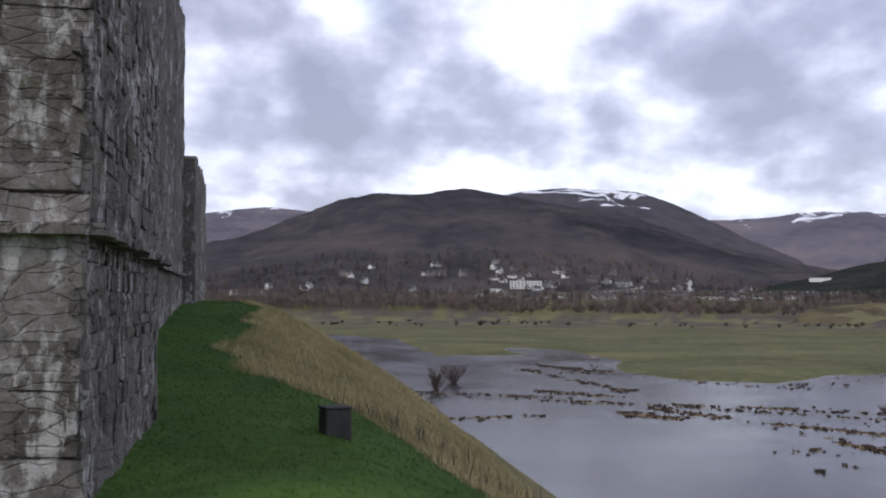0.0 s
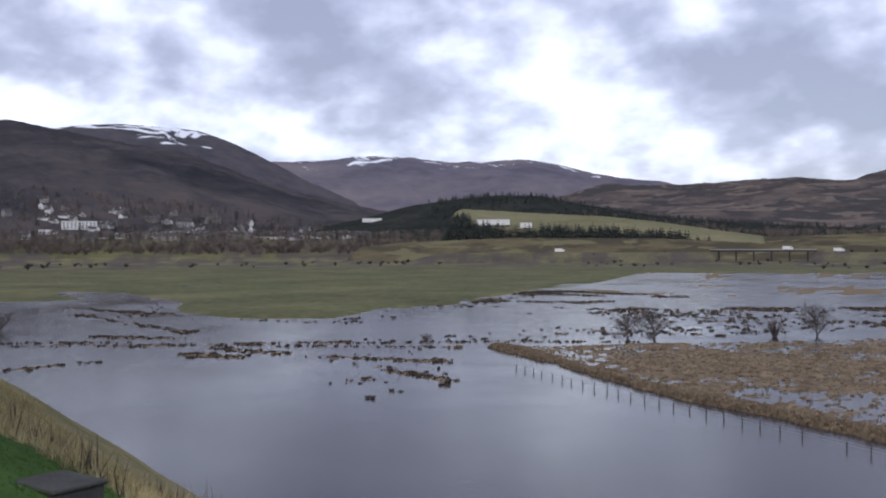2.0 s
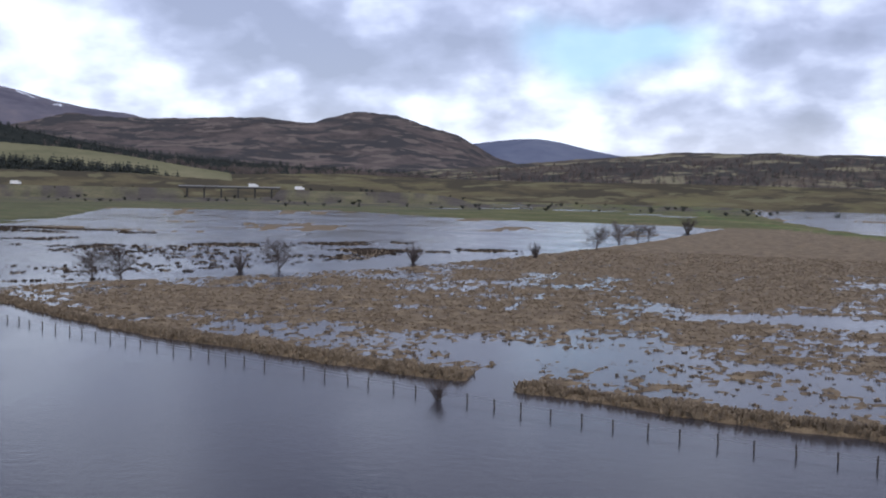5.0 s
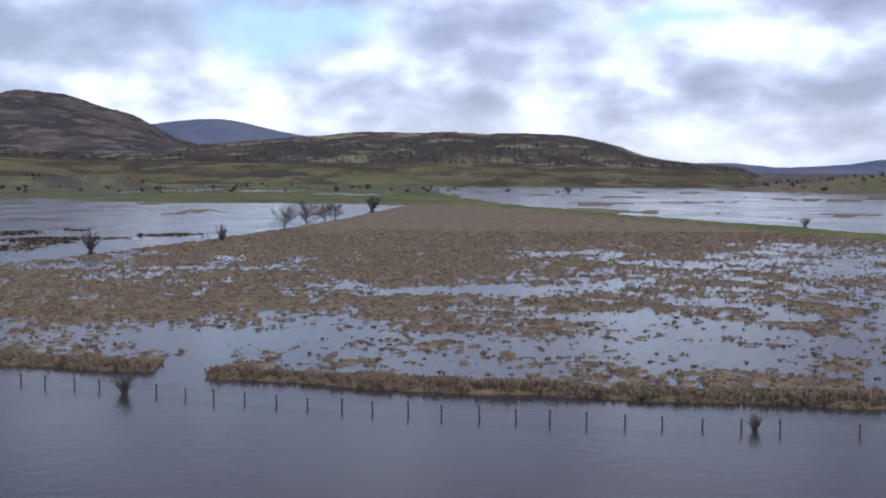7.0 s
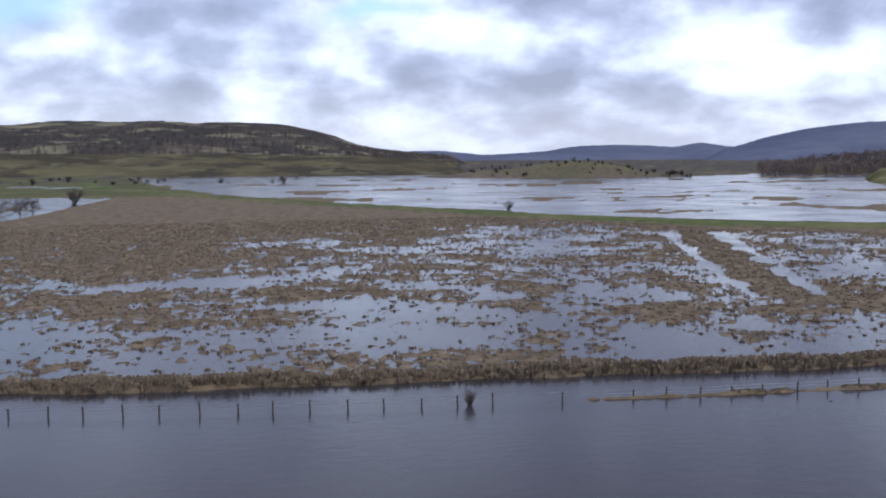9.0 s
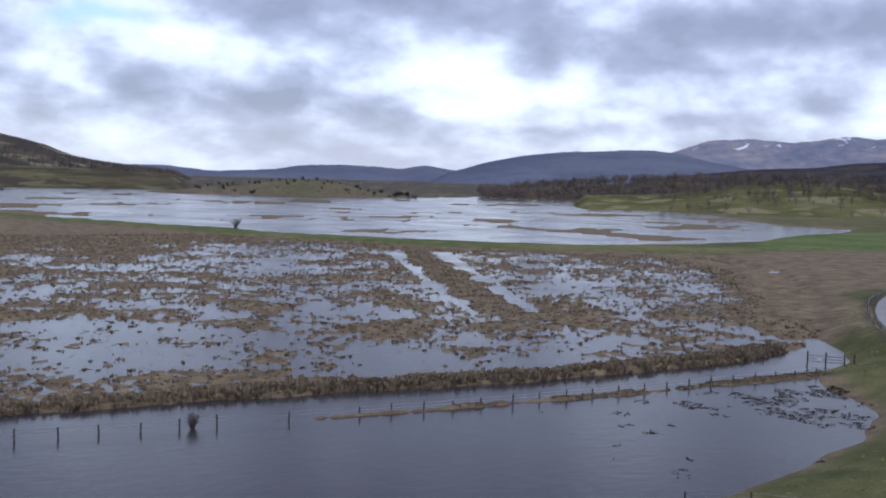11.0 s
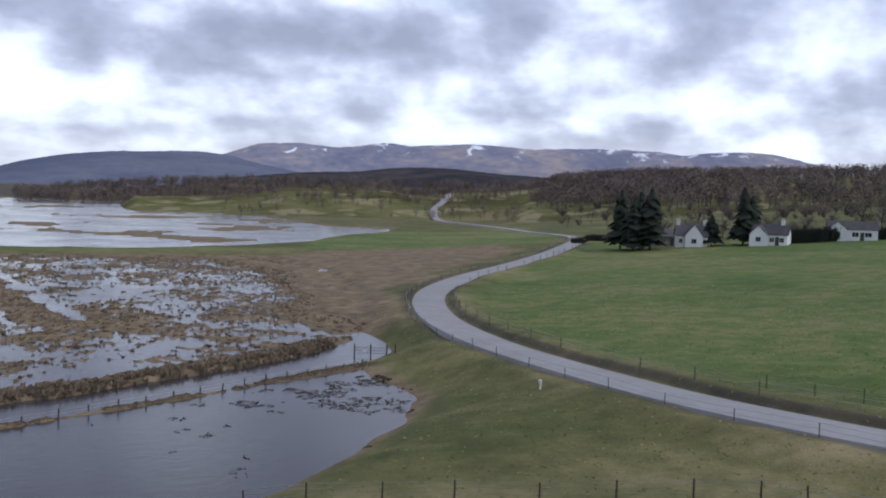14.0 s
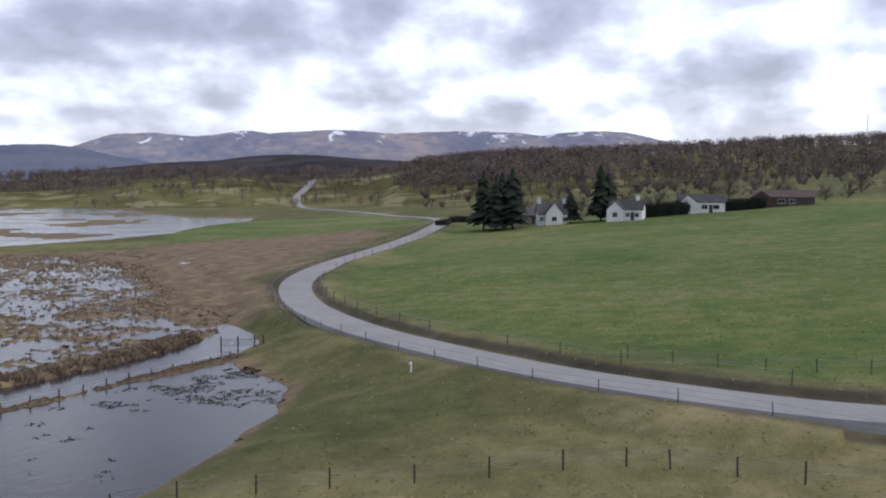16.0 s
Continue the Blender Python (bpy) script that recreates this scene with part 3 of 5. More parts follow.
def build_ground():
    heading = np.radians(np.concatenate([np.arange(-100, 94, 0.2), np.arange(94, 260, 4.0)]))
    dips = np.radians(np.concatenate([np.arange(30, 17, -0.12), np.arange(17, 3, -0.052), np.arange(3, 0.45, -0.07), [0.4, 0.33, 0.27, 0.23, 0.2]]))
    reach = np.concatenate([[0.02, 0.8], np.linspace(1.5, 28, 72), EYE_Z / np.tan(dips)])
    reach = np.unique(np.round(reach, 3))
    rr, aa = np.meshgrid(reach, heading, indexing="ij")
    x, y = rr * np.sin(aa), rr * np.cos(aa)
    z = land(x, y)
    xyz = np.stack([x, y, z], -1)
    me = grid_mesh("ground", xyz, wrap=True)
    x, y, z = x.ravel(), y.ravel(), z.ravel()
    r = np.hypot(x, y)
    mz, s, p, out = mound(x, y)
    on_mound = (np.abs(mz - z) < 0.02) & (r < 120)
    wander = fbm(x, y, 18, 71)
    marsh = inside_distance(MARSH, x, y)
    flood = inside_distance(FLOOD, x, y)
    levee, _ = line_distance(LEVEE, x, y)
    road, _ = line_distance(ROAD, x, y)
    lake = inside_distance(LAKE, x, y)
    east_field = inside_distance([(64, 0), (72, 22), (85, 40), (98, 55), (118, 70), (140, 83), (176, 93), (249, 112), (285, 125), (262, 100), (300, 40), (330, -120), (75, -150)], x, y)
    meadow = inside_distance([(205, 172), (244, 211), (285, 238), (337, 232), (390, 216), (354, 184), (318, 154), (288, 138), (250, 140), (225, 150)], x, y)
    reeds = inside_distance([(88, 68), (98, 79), (125, 101), (156, 133), (166, 160), (205, 165), (262, 150), (240, 128), (176, 108), (140, 96), (112, 78), (96, 66)], x, y)
    west_field = step01(-150, -190, x) * step01(-2, 4, -flood)
    far = step01(560, 760, r + 120 * wander)
    green = np.clip(step01(-4, 6, east_field + 4 * wander) * 0.95 + step01(-3, 4, meadow) + west_field * (0.36 + 0.3 * wander) * (1 - far) + 0.35 * np.exp(-((x - 350) / 130) ** 2 - ((y - 786) / 110) ** 2) + 0.8 * step01(6, 3, levee), 0, 1)
    brown = np.clip(step01(-1, 1, marsh) * (levee > 5) + step01(-4, 3, reeds + 3 * wander) + step01(-2, 2, lake) + step01(0, 2, flood) + 0.5 * step01(220, 500, y) * step01(60, 200, x), 0, 1)
    brow = out + 0.55 * lattice(x * 0.6, y * 0.6, 73) - turf_reach(s)
    dry = np.clip(on_mound * step01(-0.5, 0.2, brow) * np.clip(0.72 + 0.5 * fbm(x, y, 2.6, 75), 0.15, 0.97) + 0.45 * step01(8, 3, road) * step01(-0.5, 0.3, wander) + 0.35 * step01(46, 36, np.hypot(x - 20, y + 4)) * (~on_mound) + 0.3 * step01(640, 760, r) * step01(1100, 1000, r) * step01(-100, -250, x), 0, 1)
    cut = step01(2.5, 2.9, road) * step01(4.4, 3.4, road) * (x * 0.72 - y * 0.69 > 17) * (r < 330)
    lawn = (on_mound * step01(0.3, -0.4, brow)).clip(0, 1)
    moor = np.clip(far * step01(0.4, -0.4, wander - 0.6 * step01(-50, 50, x)), 0, 1)
    knoll = np.exp(-((x - 350) / 130) ** 2 - ((y - 786) / 110) ** 2)
    moor = np.clip(moor * (1 - knoll) + 0.35 * west_field * (r < 900) + 0.8 * cut, 0, 1)
    paint(me, "zone", np.stack([green, brown, dry], -1))
    paint(me, "zone2", np.stack([lawn, moor, 0 * moor], -1))
    me.materials.append(M_GROUND)
    return tagged(new("ground", me), "green pasture, brown reed marsh and grassy castle mound", "ground", kind="structure")


build_ground()
ring = np.array([2, 60, 200, 600, 1500, 3000, 4900.0])
turn = np.radians(np.arange(0, 360, 6.0))
wr, wa = np.meshgrid(ring, turn, indexing="ij")
water_mesh = grid_mesh("water", np.stack([wr * np.sin(wa), wr * np.cos(wa), 0 * wr], -1), wrap=True)
water_mesh.materials.append(M_WATER)
tagged(new("water", water_mesh), "still grey flood water lying over meadows", "water", kind="structure")


def hill(name, label, far, near, crest, mat, rough=0.03, seed=1, behind=0.1, bulge=1.4):
    """A hill whose crest stands at `far` metres; crest: heading and height angle, degrees, seen from the mound."""
    head = np.array([c[0] for c in crest])
    tilt = np.array([c[1] for c in crest])
    az = np.arange(head[0], head[-1], 0.17)
    el = np.interp(az, head, tilt)
    kernel = np.hanning(9) / np.hanning(9).sum()
    el = np.convolve(np.pad(el, 4, mode="edge"), kernel, "valid")
    top = EYE_Z + far * np.tan(np.radians(el)) + 8
    ends = np.clip(np.minimum(az - az[0], az[-1] - az) / 1.2, 0, 1) ** 0.6
    top = top * ends - 8
    q = np.concatenate([np.linspace(0, 1, 36), [1.0 + behind * 0.5, 1 + behind]])
    qq, aa = np.meshgrid(q, np.radians(az), indexing="ij")
    rr = near + (far - near) * qq
    x, y = rr * np.sin(aa), rr * np.cos(aa)
    shape = np.where(qq <= 1, np.sin(np.clip(qq, 0, 1) * math.pi / 2) ** bulge, 1 - ((qq - 1) / max(behind, 0.01)) ** 2 * 0.7)
    z = -4 + (top[None, :] + 4) * shape
    gully = fbm(x, y, far * 0.06, seed, 5)
    z = z + gully * rough * far * 0.13 * (np.sin(np.clip(qq, 0, 1) * math.pi)) ** 1.0 * np.clip(z / 200, 0.05, 1)
    z = z + fbm(x, y, far * 0.004, seed + 9, 2) * far * 0.0004
    me = grid_mesh(name, np.stack([x, y, z], -1))
    layer = me.attributes.new("tall", "FLOAT", "POINT")
    layer.data.foreach_set("value", np.clip(shape * (top[None, :] / max(top.max(), 1)), 0, 1).astype(np.float32).ravel())
    me.materials.append(mat)
    SLOPES[name] = (az, near, far, q, z)
    return tagged(new(name, me), label, "hill", kind="structure")


SLOPES = {}


def surfaces(x, y, slope=""):
    """Heights of the land, or of a hill where that stands higher."""
    x, y = np.asarray(x, float), np.asarray(y, float)
    h = land(x, y)
    if slope:
        az, near, far, q, z = SLOPES[slope]
        a, r = np.degrees(np.arctan2(x, y)), np.hypot(x, y)
        i = np.clip(np.searchsorted(az, a), 0, len(az) - 1)
        u = np.clip((r - near) / (far - near), 0, q[-1])
        j = np.clip(np.searchsorted(q, u) - 1, 0, len(q) - 2)
        w = (u - q[j]) / (q[j + 1] - q[j])
        h = np.maximum(h, z[j, i] * (1 - w) + z[j + 1, i] * w)
    return h


def surface(x, y, slope=""):
    return float(surfaces([x], [y], slope)[0])


# Heather tones with some grey-violet haze mixed into the base colours
M_HEATHER = hill_material("heather_slope", (0.036, 0.037, 0.042), (0.064, 0.06, 0.065), (0.105, 0.09, 0.086), 0.0, 380)
M_HEATHER_SNOW = hill_material("heather_slope_snow", (0.055, 0.057, 0.066), (0.083, 0.08, 0.09), (0.11, 0.1, 0.106), 1.1, 420)
# Farthest hills: distance haze is painted in as violet-grey and blue base colour
M_FAR = hill_material("hazy_far_moor", (0.11, 0.105, 0.13), (0.15, 0.14, 0.165), (0.2, 0.175, 0.185), 0.9, 420)
M_HAZEBLUE = hill_material("haze_blue_hill", (0.12, 0.135, 0.19), (0.145, 0.16, 0.215), (0.17, 0.185, 0.235), 0.0, 500)
M_BROWN = hill_material("brown_moor", (0.06, 0.054, 0.052), (0.11, 0.092, 0.085), (0.17, 0.135, 0.115), 0.0, 260, (0.17, 0.14, 0.12), (0.065, 0.062, 0.062))
M_PASTURE = hill_material("hill_pasture", (0.05, 0.044, 0.042), (0.085, 0.075, 0.066), (0.18, 0.15, 0.11), 0.0, 300, (0.26, 0.235, 0.15), (0.07, 0.066, 0.06))
# Snow is real cover; pinkish sunlight and blue haze are painted into the slope
M_SUNLIT = hill_material("hazy_sunlit_range", (0.18, 0.2, 0.28), (0.26, 0.26, 0.32), (0.42, 0.36, 0.35), 0.42, 330)

# Forest albedo raised here too, as haze over the ridge
M_FORESTED = hill_material("conifer_slope", (0.022, 0.026, 0.024), (0.032, 0.036, 0.032), (0.045, 0.046, 0.04), 0.0, 60)
M_PALEFIELD = hill_material("pale_field", (0.15, 0.145, 0.085), (0.19, 0.18, 0.105), (0.23, 0.21, 0.125), 0.0, 90)
M_FLATS = hill_material("valley_grass", (0.085, 0.072, 0.048), (0.135, 0.115, 0.07), (0.17, 0.155, 0.08), 0.0, 140, (0.17, 0.155, 0.09), (0.08, 0.07, 0.05))
M_KNOLL = hill_material("knoll_grass", (0.08, 0.075, 0.035), (0.15, 0.145, 0.065), (0.24, 0.2, 0.11), 0.0, 110, (0.27, 0.24, 0.14))
M_WOODFLOOR = hill_material("woodland_floor", (0.06, 0.047, 0.038), (0.095, 0.075, 0.055), (0.15, 0.125, 0.07), 0.0, 90, (0.15, 0.15, 0.07))

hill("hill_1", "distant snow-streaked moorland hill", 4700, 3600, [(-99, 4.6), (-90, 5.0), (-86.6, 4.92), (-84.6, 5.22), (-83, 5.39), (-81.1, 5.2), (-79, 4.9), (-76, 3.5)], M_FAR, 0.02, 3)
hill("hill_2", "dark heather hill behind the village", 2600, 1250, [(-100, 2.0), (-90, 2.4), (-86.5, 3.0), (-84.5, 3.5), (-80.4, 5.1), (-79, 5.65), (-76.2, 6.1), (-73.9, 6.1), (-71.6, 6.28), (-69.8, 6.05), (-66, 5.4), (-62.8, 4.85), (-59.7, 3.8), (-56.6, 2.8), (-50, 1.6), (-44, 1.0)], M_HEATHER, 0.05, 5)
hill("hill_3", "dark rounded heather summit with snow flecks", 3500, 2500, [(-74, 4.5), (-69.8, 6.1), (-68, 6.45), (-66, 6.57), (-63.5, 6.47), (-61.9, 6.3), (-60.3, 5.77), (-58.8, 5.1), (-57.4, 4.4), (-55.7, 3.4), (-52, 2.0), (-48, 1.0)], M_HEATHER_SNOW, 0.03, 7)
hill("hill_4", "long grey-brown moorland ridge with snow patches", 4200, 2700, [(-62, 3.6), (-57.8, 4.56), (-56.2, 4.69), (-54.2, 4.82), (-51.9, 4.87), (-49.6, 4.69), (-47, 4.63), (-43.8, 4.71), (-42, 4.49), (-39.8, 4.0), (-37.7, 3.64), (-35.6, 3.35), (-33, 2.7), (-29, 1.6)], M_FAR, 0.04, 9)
hill("hill_5", "craggy brown heather hill", 3000, 1700, [(-44, 2.0), (-38.6, 3.1), (-34.7, 3.2), (-32.1, 3.26), (-29.8, 3.42), (-28.5, 3.5), (-26.8, 3.32), (-25.6, 3.26), (-24, 3.53), (-23.2, 3.73), (-21.7, 3.77), (-20.8, 3.71), (-19.2, 3.27), (-17.4, 2.86), (-16.2, 2.24), (-15.2, 1.62), (-13, 1.0), (-10, 0.5)], M_BROWN, 0.05, 11)
hill("hill_6", "distant hill with blue haze painted in", 4800, 4000, [(-21, 1.5), (-16, 2.42), (-14.2, 2.64), (-12.9, 2.72), (-11.7, 2.59), (-10.1, 2.2), (-8.6, 1.9), (-6, 1.5), (-2, 0.6)], M_HAZEBLUE, 0.02, 13)
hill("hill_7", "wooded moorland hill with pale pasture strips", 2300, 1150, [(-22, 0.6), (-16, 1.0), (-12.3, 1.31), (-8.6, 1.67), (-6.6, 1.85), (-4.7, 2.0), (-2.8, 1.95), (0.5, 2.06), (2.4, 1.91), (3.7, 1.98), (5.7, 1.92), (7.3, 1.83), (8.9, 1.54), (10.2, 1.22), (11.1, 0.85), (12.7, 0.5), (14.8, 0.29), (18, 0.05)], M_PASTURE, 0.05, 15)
hill("hill_8", "faint skyline hills with blue haze painted in", 4850, 4200, [(13, 0.35), (16, 0.4), (18.9, 0.13), (22.1, 0.31), (23.7, 0.58), (25.9, 0.68), (27.8, 0.63), (29.5, 0.52), (30.8, 0.78), (32.4, 0.53), (36, 0.3)], M_HAZEBLUE, 0.01, 17)
hill("hill_9", "dark forested hill with blue haze painted in", 4300, 3200, [(31, 0.2), (32.4, 0.43), (34.4, 1.03), (36.6, 1.48), (38.9, 1.73), (40.5, 1.76), (42, 1.86), (43.6, 1.92), (45.2, 1.76), (47, 1.33), (49.2, 0.94), (55, 0.7), (62, 0.4)], M_HAZEBLUE, 0.02, 19)
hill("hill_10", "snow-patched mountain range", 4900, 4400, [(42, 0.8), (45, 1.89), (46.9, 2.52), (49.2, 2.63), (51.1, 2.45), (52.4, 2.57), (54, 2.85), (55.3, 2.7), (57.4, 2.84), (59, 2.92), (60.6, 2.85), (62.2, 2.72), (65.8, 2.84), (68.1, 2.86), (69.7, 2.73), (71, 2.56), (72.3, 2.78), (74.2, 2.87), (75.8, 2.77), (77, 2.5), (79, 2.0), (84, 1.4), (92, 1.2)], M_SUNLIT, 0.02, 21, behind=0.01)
hill("hill_11", "dark forested ridge below the range", 3200, 2300, [(43, 0.3), (45.3, 0.53), (49.2, 0.95), (52.4, 1.12), (54.4, 1.39), (56.3, 1.49), (58.1, 1.46), (60.6, 1.25), (66, 1.0), (74, 0.8), (80, 0.5)], M_HEATHER, 0.03, 23)

hill("hill_12", "wooded brown hillside above the houses", 900, 430, [(60.5, -0.6), (62.5, 0.5), (64.5, 0.85), (66, 1.0), (69.1, 1.25), (73.9, 1.4), (78.6, 1.6), (83.1, 1.8), (89.3, 2.0), (100, 2.3), (120, 2.2), (140, 1.5)], M_KNOLL, 0.03, 25, behind=0.4)
hill("hill_13", "dark conifer-forested ridge", 1750, 1150, [(-60, 0.2), (-55, 1.0), (-52.5, 1.5), (-50.1, 2.15), (-48, 2.45), (-45.2, 2.75), (-42.4, 2.7), (-39.9, 2.15), (-36.6, 1.6), (-34.7, 1.35), (-30.4, 1.0), (-24, 0.7), (-17, 0.4)], M_FORESTED, 0.02, 27)
hill("hill_14", "pale grass field below the forest", 1120, 900, [(-48.6, 0.1), (-47.8, 1.6), (-47.1, 2.0), (-44, 1.8), (-38.6, 1.5), (-35.6, 1.15), (-32, 0.6), (-29, 0.2)], M_PALEFIELD, 0.0, 29)
hill("hill_15", "grassy knolls with scattered scrub", 780, 560, [(39, -0.7), (44, -0.6), (46.9, -0.3), (48.4, 0.06), (50.8, 0.16), (53.9, 0.14), (55.5, -0.12), (56.6, -0.2), (57.9, 0.05), (59.3, 0.1), (60.6, 0.2), (62.4, 0.45), (66, 0.5), (70, 0.6), (76, 0.5), (84, 0.4)], M_KNOLL, 0.02, 31, behind=0.5)
hill("hill_16", "green valley fields and low banks", 1150, 880, [(-34, 0.1), (-30, 0.3), (-24, 0.45), (-18, 0.3), (-12, 0.25), (-4, 0.3), (4, 0.25), (12, 0.1), (18, -0.2)], M_FLATS, 0.02, 33, behind=0.3)
hill("hill_17", "brown rough slope above the main road", 960, 870, [(-54, -0.3), (-50, 0.1), (-44, 0.3), (-36, 0.25), (-31, 0.0), (-28, -0.3)], M_FLATS, 0.02, 35, behind=0.3)
hill("hill_18", "brown wooded rise beyond the knolls", 1150, 850, [(35, -0.6), (38, -0.35), (42, 0.0), (46, 0.25), (50, 0.35), (56, 0.35), (60, 0.45), (64, 0.5), (68, 0.3)], M_WOODFLOOR, 0.02, 37, behind=0.2)


# ---- road ----
def smooth_line(points, step):
    """Evenly spaced places along a rounded polyline."""
    p = np.array(points, float)
    for _ in range(3):
        p = np.concatenate([p[:1], np.stack([0.75 * p[:-1] + 0.25 * p[1:], 0.25 * p[:-1] + 0.75 * p[1:]], 1).reshape(-1, 2), p[-1:]])
    length = np.concatenate([[0], np.cumsum(np.hypot(*np.diff(p, axis=0).T))])
    at = np.arange(0, length[-1], step)
    return np.stack([np.interp(at, length, p[:, 0]), np.interp(at, length, p[:, 1])], -1)


def build_road(width=4.6):
    line = smooth_line(ROAD, 1.5)
    ahead = np.gradient(line, axis=0)
    ahead /= np.hypot(*ahead.T)[:, None]
    side = np.stack([ahead[:, 1], -ahead[:, 0]], -1)
    across = np.array([-0.53, -0.5, -0.25, 0, 0.25, 0.5, 0.53]) * width
    lift = np.array([-0.5, 0.12, 0.17, 0.19, 0.17, 0.12, -0.5])
    level = np.max([surfaces(line[:, 0] + k * side[:, 0], line[:, 1] + k * side[:, 1], "hill_15") for k in (-2, 0, 2)], 0)
    level = level + 0.35 * step01(400, 560, np.hypot(line[:, 0], line[:, 1]))
    level = np.convolve(np.pad(level, 10, mode="edge"), np.ones(21) / 21, "valid")
    xy = line[:, None, :] + side[:, None, :] * across[None, :, None]
    z = np.maximum(level, 0.5)[:, None] + lift[None, :]
    me = grid_mesh("road", np.concatenate([xy, z[..., None]], -1))
    me.polygons.foreach_set("use_smooth", np.zeros(len(me.polygons), bool))
    me.materials.append(M_ROAD)
    return tagged(new("road", me), "narrow winding grey asphalt country road", "road", kind="structure")


build_road()


# ---- castle wall ----
def box_bm(bm, m, size, bevel=0.0):
    """A box of that size at the pose m, added to bm."""
    made = bmesh.ops.create_cube(bm, size=1.0, matrix=m @ Matrix.Diagonal((*size, 1)))
    if bevel:
        edges = list({e for v in made["verts"] for e in v.link_edges})
        bmesh.ops.bevel(bm, geom=edges, offset=bevel, segments=1, affect="EDGES")
    return bm


def part(name, bm, mat, parent=None, label=""):
    """Links a bmesh as one mesh object under a thing or a part."""
    me = bpy.data.meshes.new(name)
    bm.to_mesh(me)
    bm.free()
    me.materials.append(mat)
    ob = new(name, me)
    if parent is not None:
        ob.parent = parent
    if label:
        tagged(ob, label)
    return ob


ALONG = Vector((math.sin(WALL_AZ), math.cos(WALL_AZ), 0))
ASIDE = Vector((math.cos(WALL_AZ), -math.sin(WALL_AZ), 0))


def wall_pose(s, p, z):
    """A pose with x along the wall, y out of its face, z up."""
    m = Matrix((ALONG, ASIDE, Vector((0, 0, 1)))).transposed().to_4x4()
    m.translation = ALONG * s + ASIDE * p + Vector((0, 0, z))
    return m


def wall_block(name, s0, s1, face, thick, z0, z1, label, ragged=0.0, seed=0, cell=0.35, stone=0.0):
    """Rough masonry: a slab with uneven faces and a worn top."""
    rng = random.Random(seed)
    n, k = max(6, int((s1 - s0) / cell)), max(8, int((z1 - z0) / cell))
    bm = bmesh.new()
    front, rear = [], []
    for j in range(k + 1):
        z = z0 + (z1 - z0) * j / k
        rowf, rowr = [], []
        for i in range(n + 1):
            s = s0 + (s1 - s0) * i / n
            top = ragged * (noise.noise(Vector((s * 0.5, seed, 0))) * 0.8 + noise.noise(Vector((s * 2.1, seed, 3))) * 0.3) if j == k else 0
            bump = 0.05 * noise.noise(Vector((s * 1.3, z * 1.7, seed))) + rng.uniform(-0.012, 0.012)
            if stone:
                bump += stone * (0.55 - min(1.0, noise.voronoi(Vector((s / 0.42, z / 0.24, seed)))[0][0]))
            batter = -0.012 * (z - z0)
            rowf.append(bm.verts.new(wall_pose(s, face + bump + batter, z + top).translation))
            rowr.append(bm.verts.new(wall_pose(s, face - thick, z + top).translation))
        front.append(rowf)
        rear.append(rowr)
    for j in range(k):
        for i in range(n):
            bm.faces.new((front[j][i], front[j][i + 1], front[j + 1][i + 1], front[j + 1][i]))
            bm.faces.new((rear[j][i + 1], rear[j][i], rear[j + 1][i], rear[j + 1][i + 1]))
        bm.faces.new((rear[j][0], front[j][0], front[j + 1][0], rear[j + 1][0]))
        bm.faces.new((front[j][n], rear[j][n], rear[j + 1][n], front[j + 1][n]))
    for i in range(n):
        bm.faces.new((front[k][i], front[k][i + 1], rear[k][i + 1], rear[k][i]))
    bmesh.ops.recalc_face_normals(bm, faces=bm.faces)
    return tagged(part(name, bm, M_MORTAR), label, "wall", kind="structure")


wall_block("wall_west", 13.6, 36.0, -2.35, 1.6, 14.2, 26.4, "tall weathered rubble-stone castle wall", 0.5, 2, 0.25, 0.09)
wall_block("wall_tower", 35.6, 44.0, -1.95, 3.0, 14.5, 21.6, "lower rubble-stone castle tower with broken top", 1.3, 3, 0.25, 0.09)
wall_block("wall_near", 7.6, 13.6, -1.2, 4.5, 14.2, 23.0, "lichen-streaked rubble-stone castle wall", 0.4, 1, 0.1, 0.075)


# ---- trees and plants ----


def tube(verts, faces, a, b, ra, rb, sides=3):
    """A tapered limb from a to b."""
    a, b = Vector(a), Vector(b)
    d = (b - a).normalized()
    u = d.orthogonal().normalized()
    v = d.cross(u)
    n = len(verts)
    for c, r in ((a, ra), (b, rb)):
        for k in range(sides):
            w = 2 * math.pi * k / sides
            verts.append(tuple(c + r * (math.cos(w) * u + math.sin(w) * v)))
    for k in range(sides):
        j = (k + 1) % sides
        faces.append((n + k, n + j, n + sides + j))
        faces.append((n + k, n + sides + j, n + sides + k))


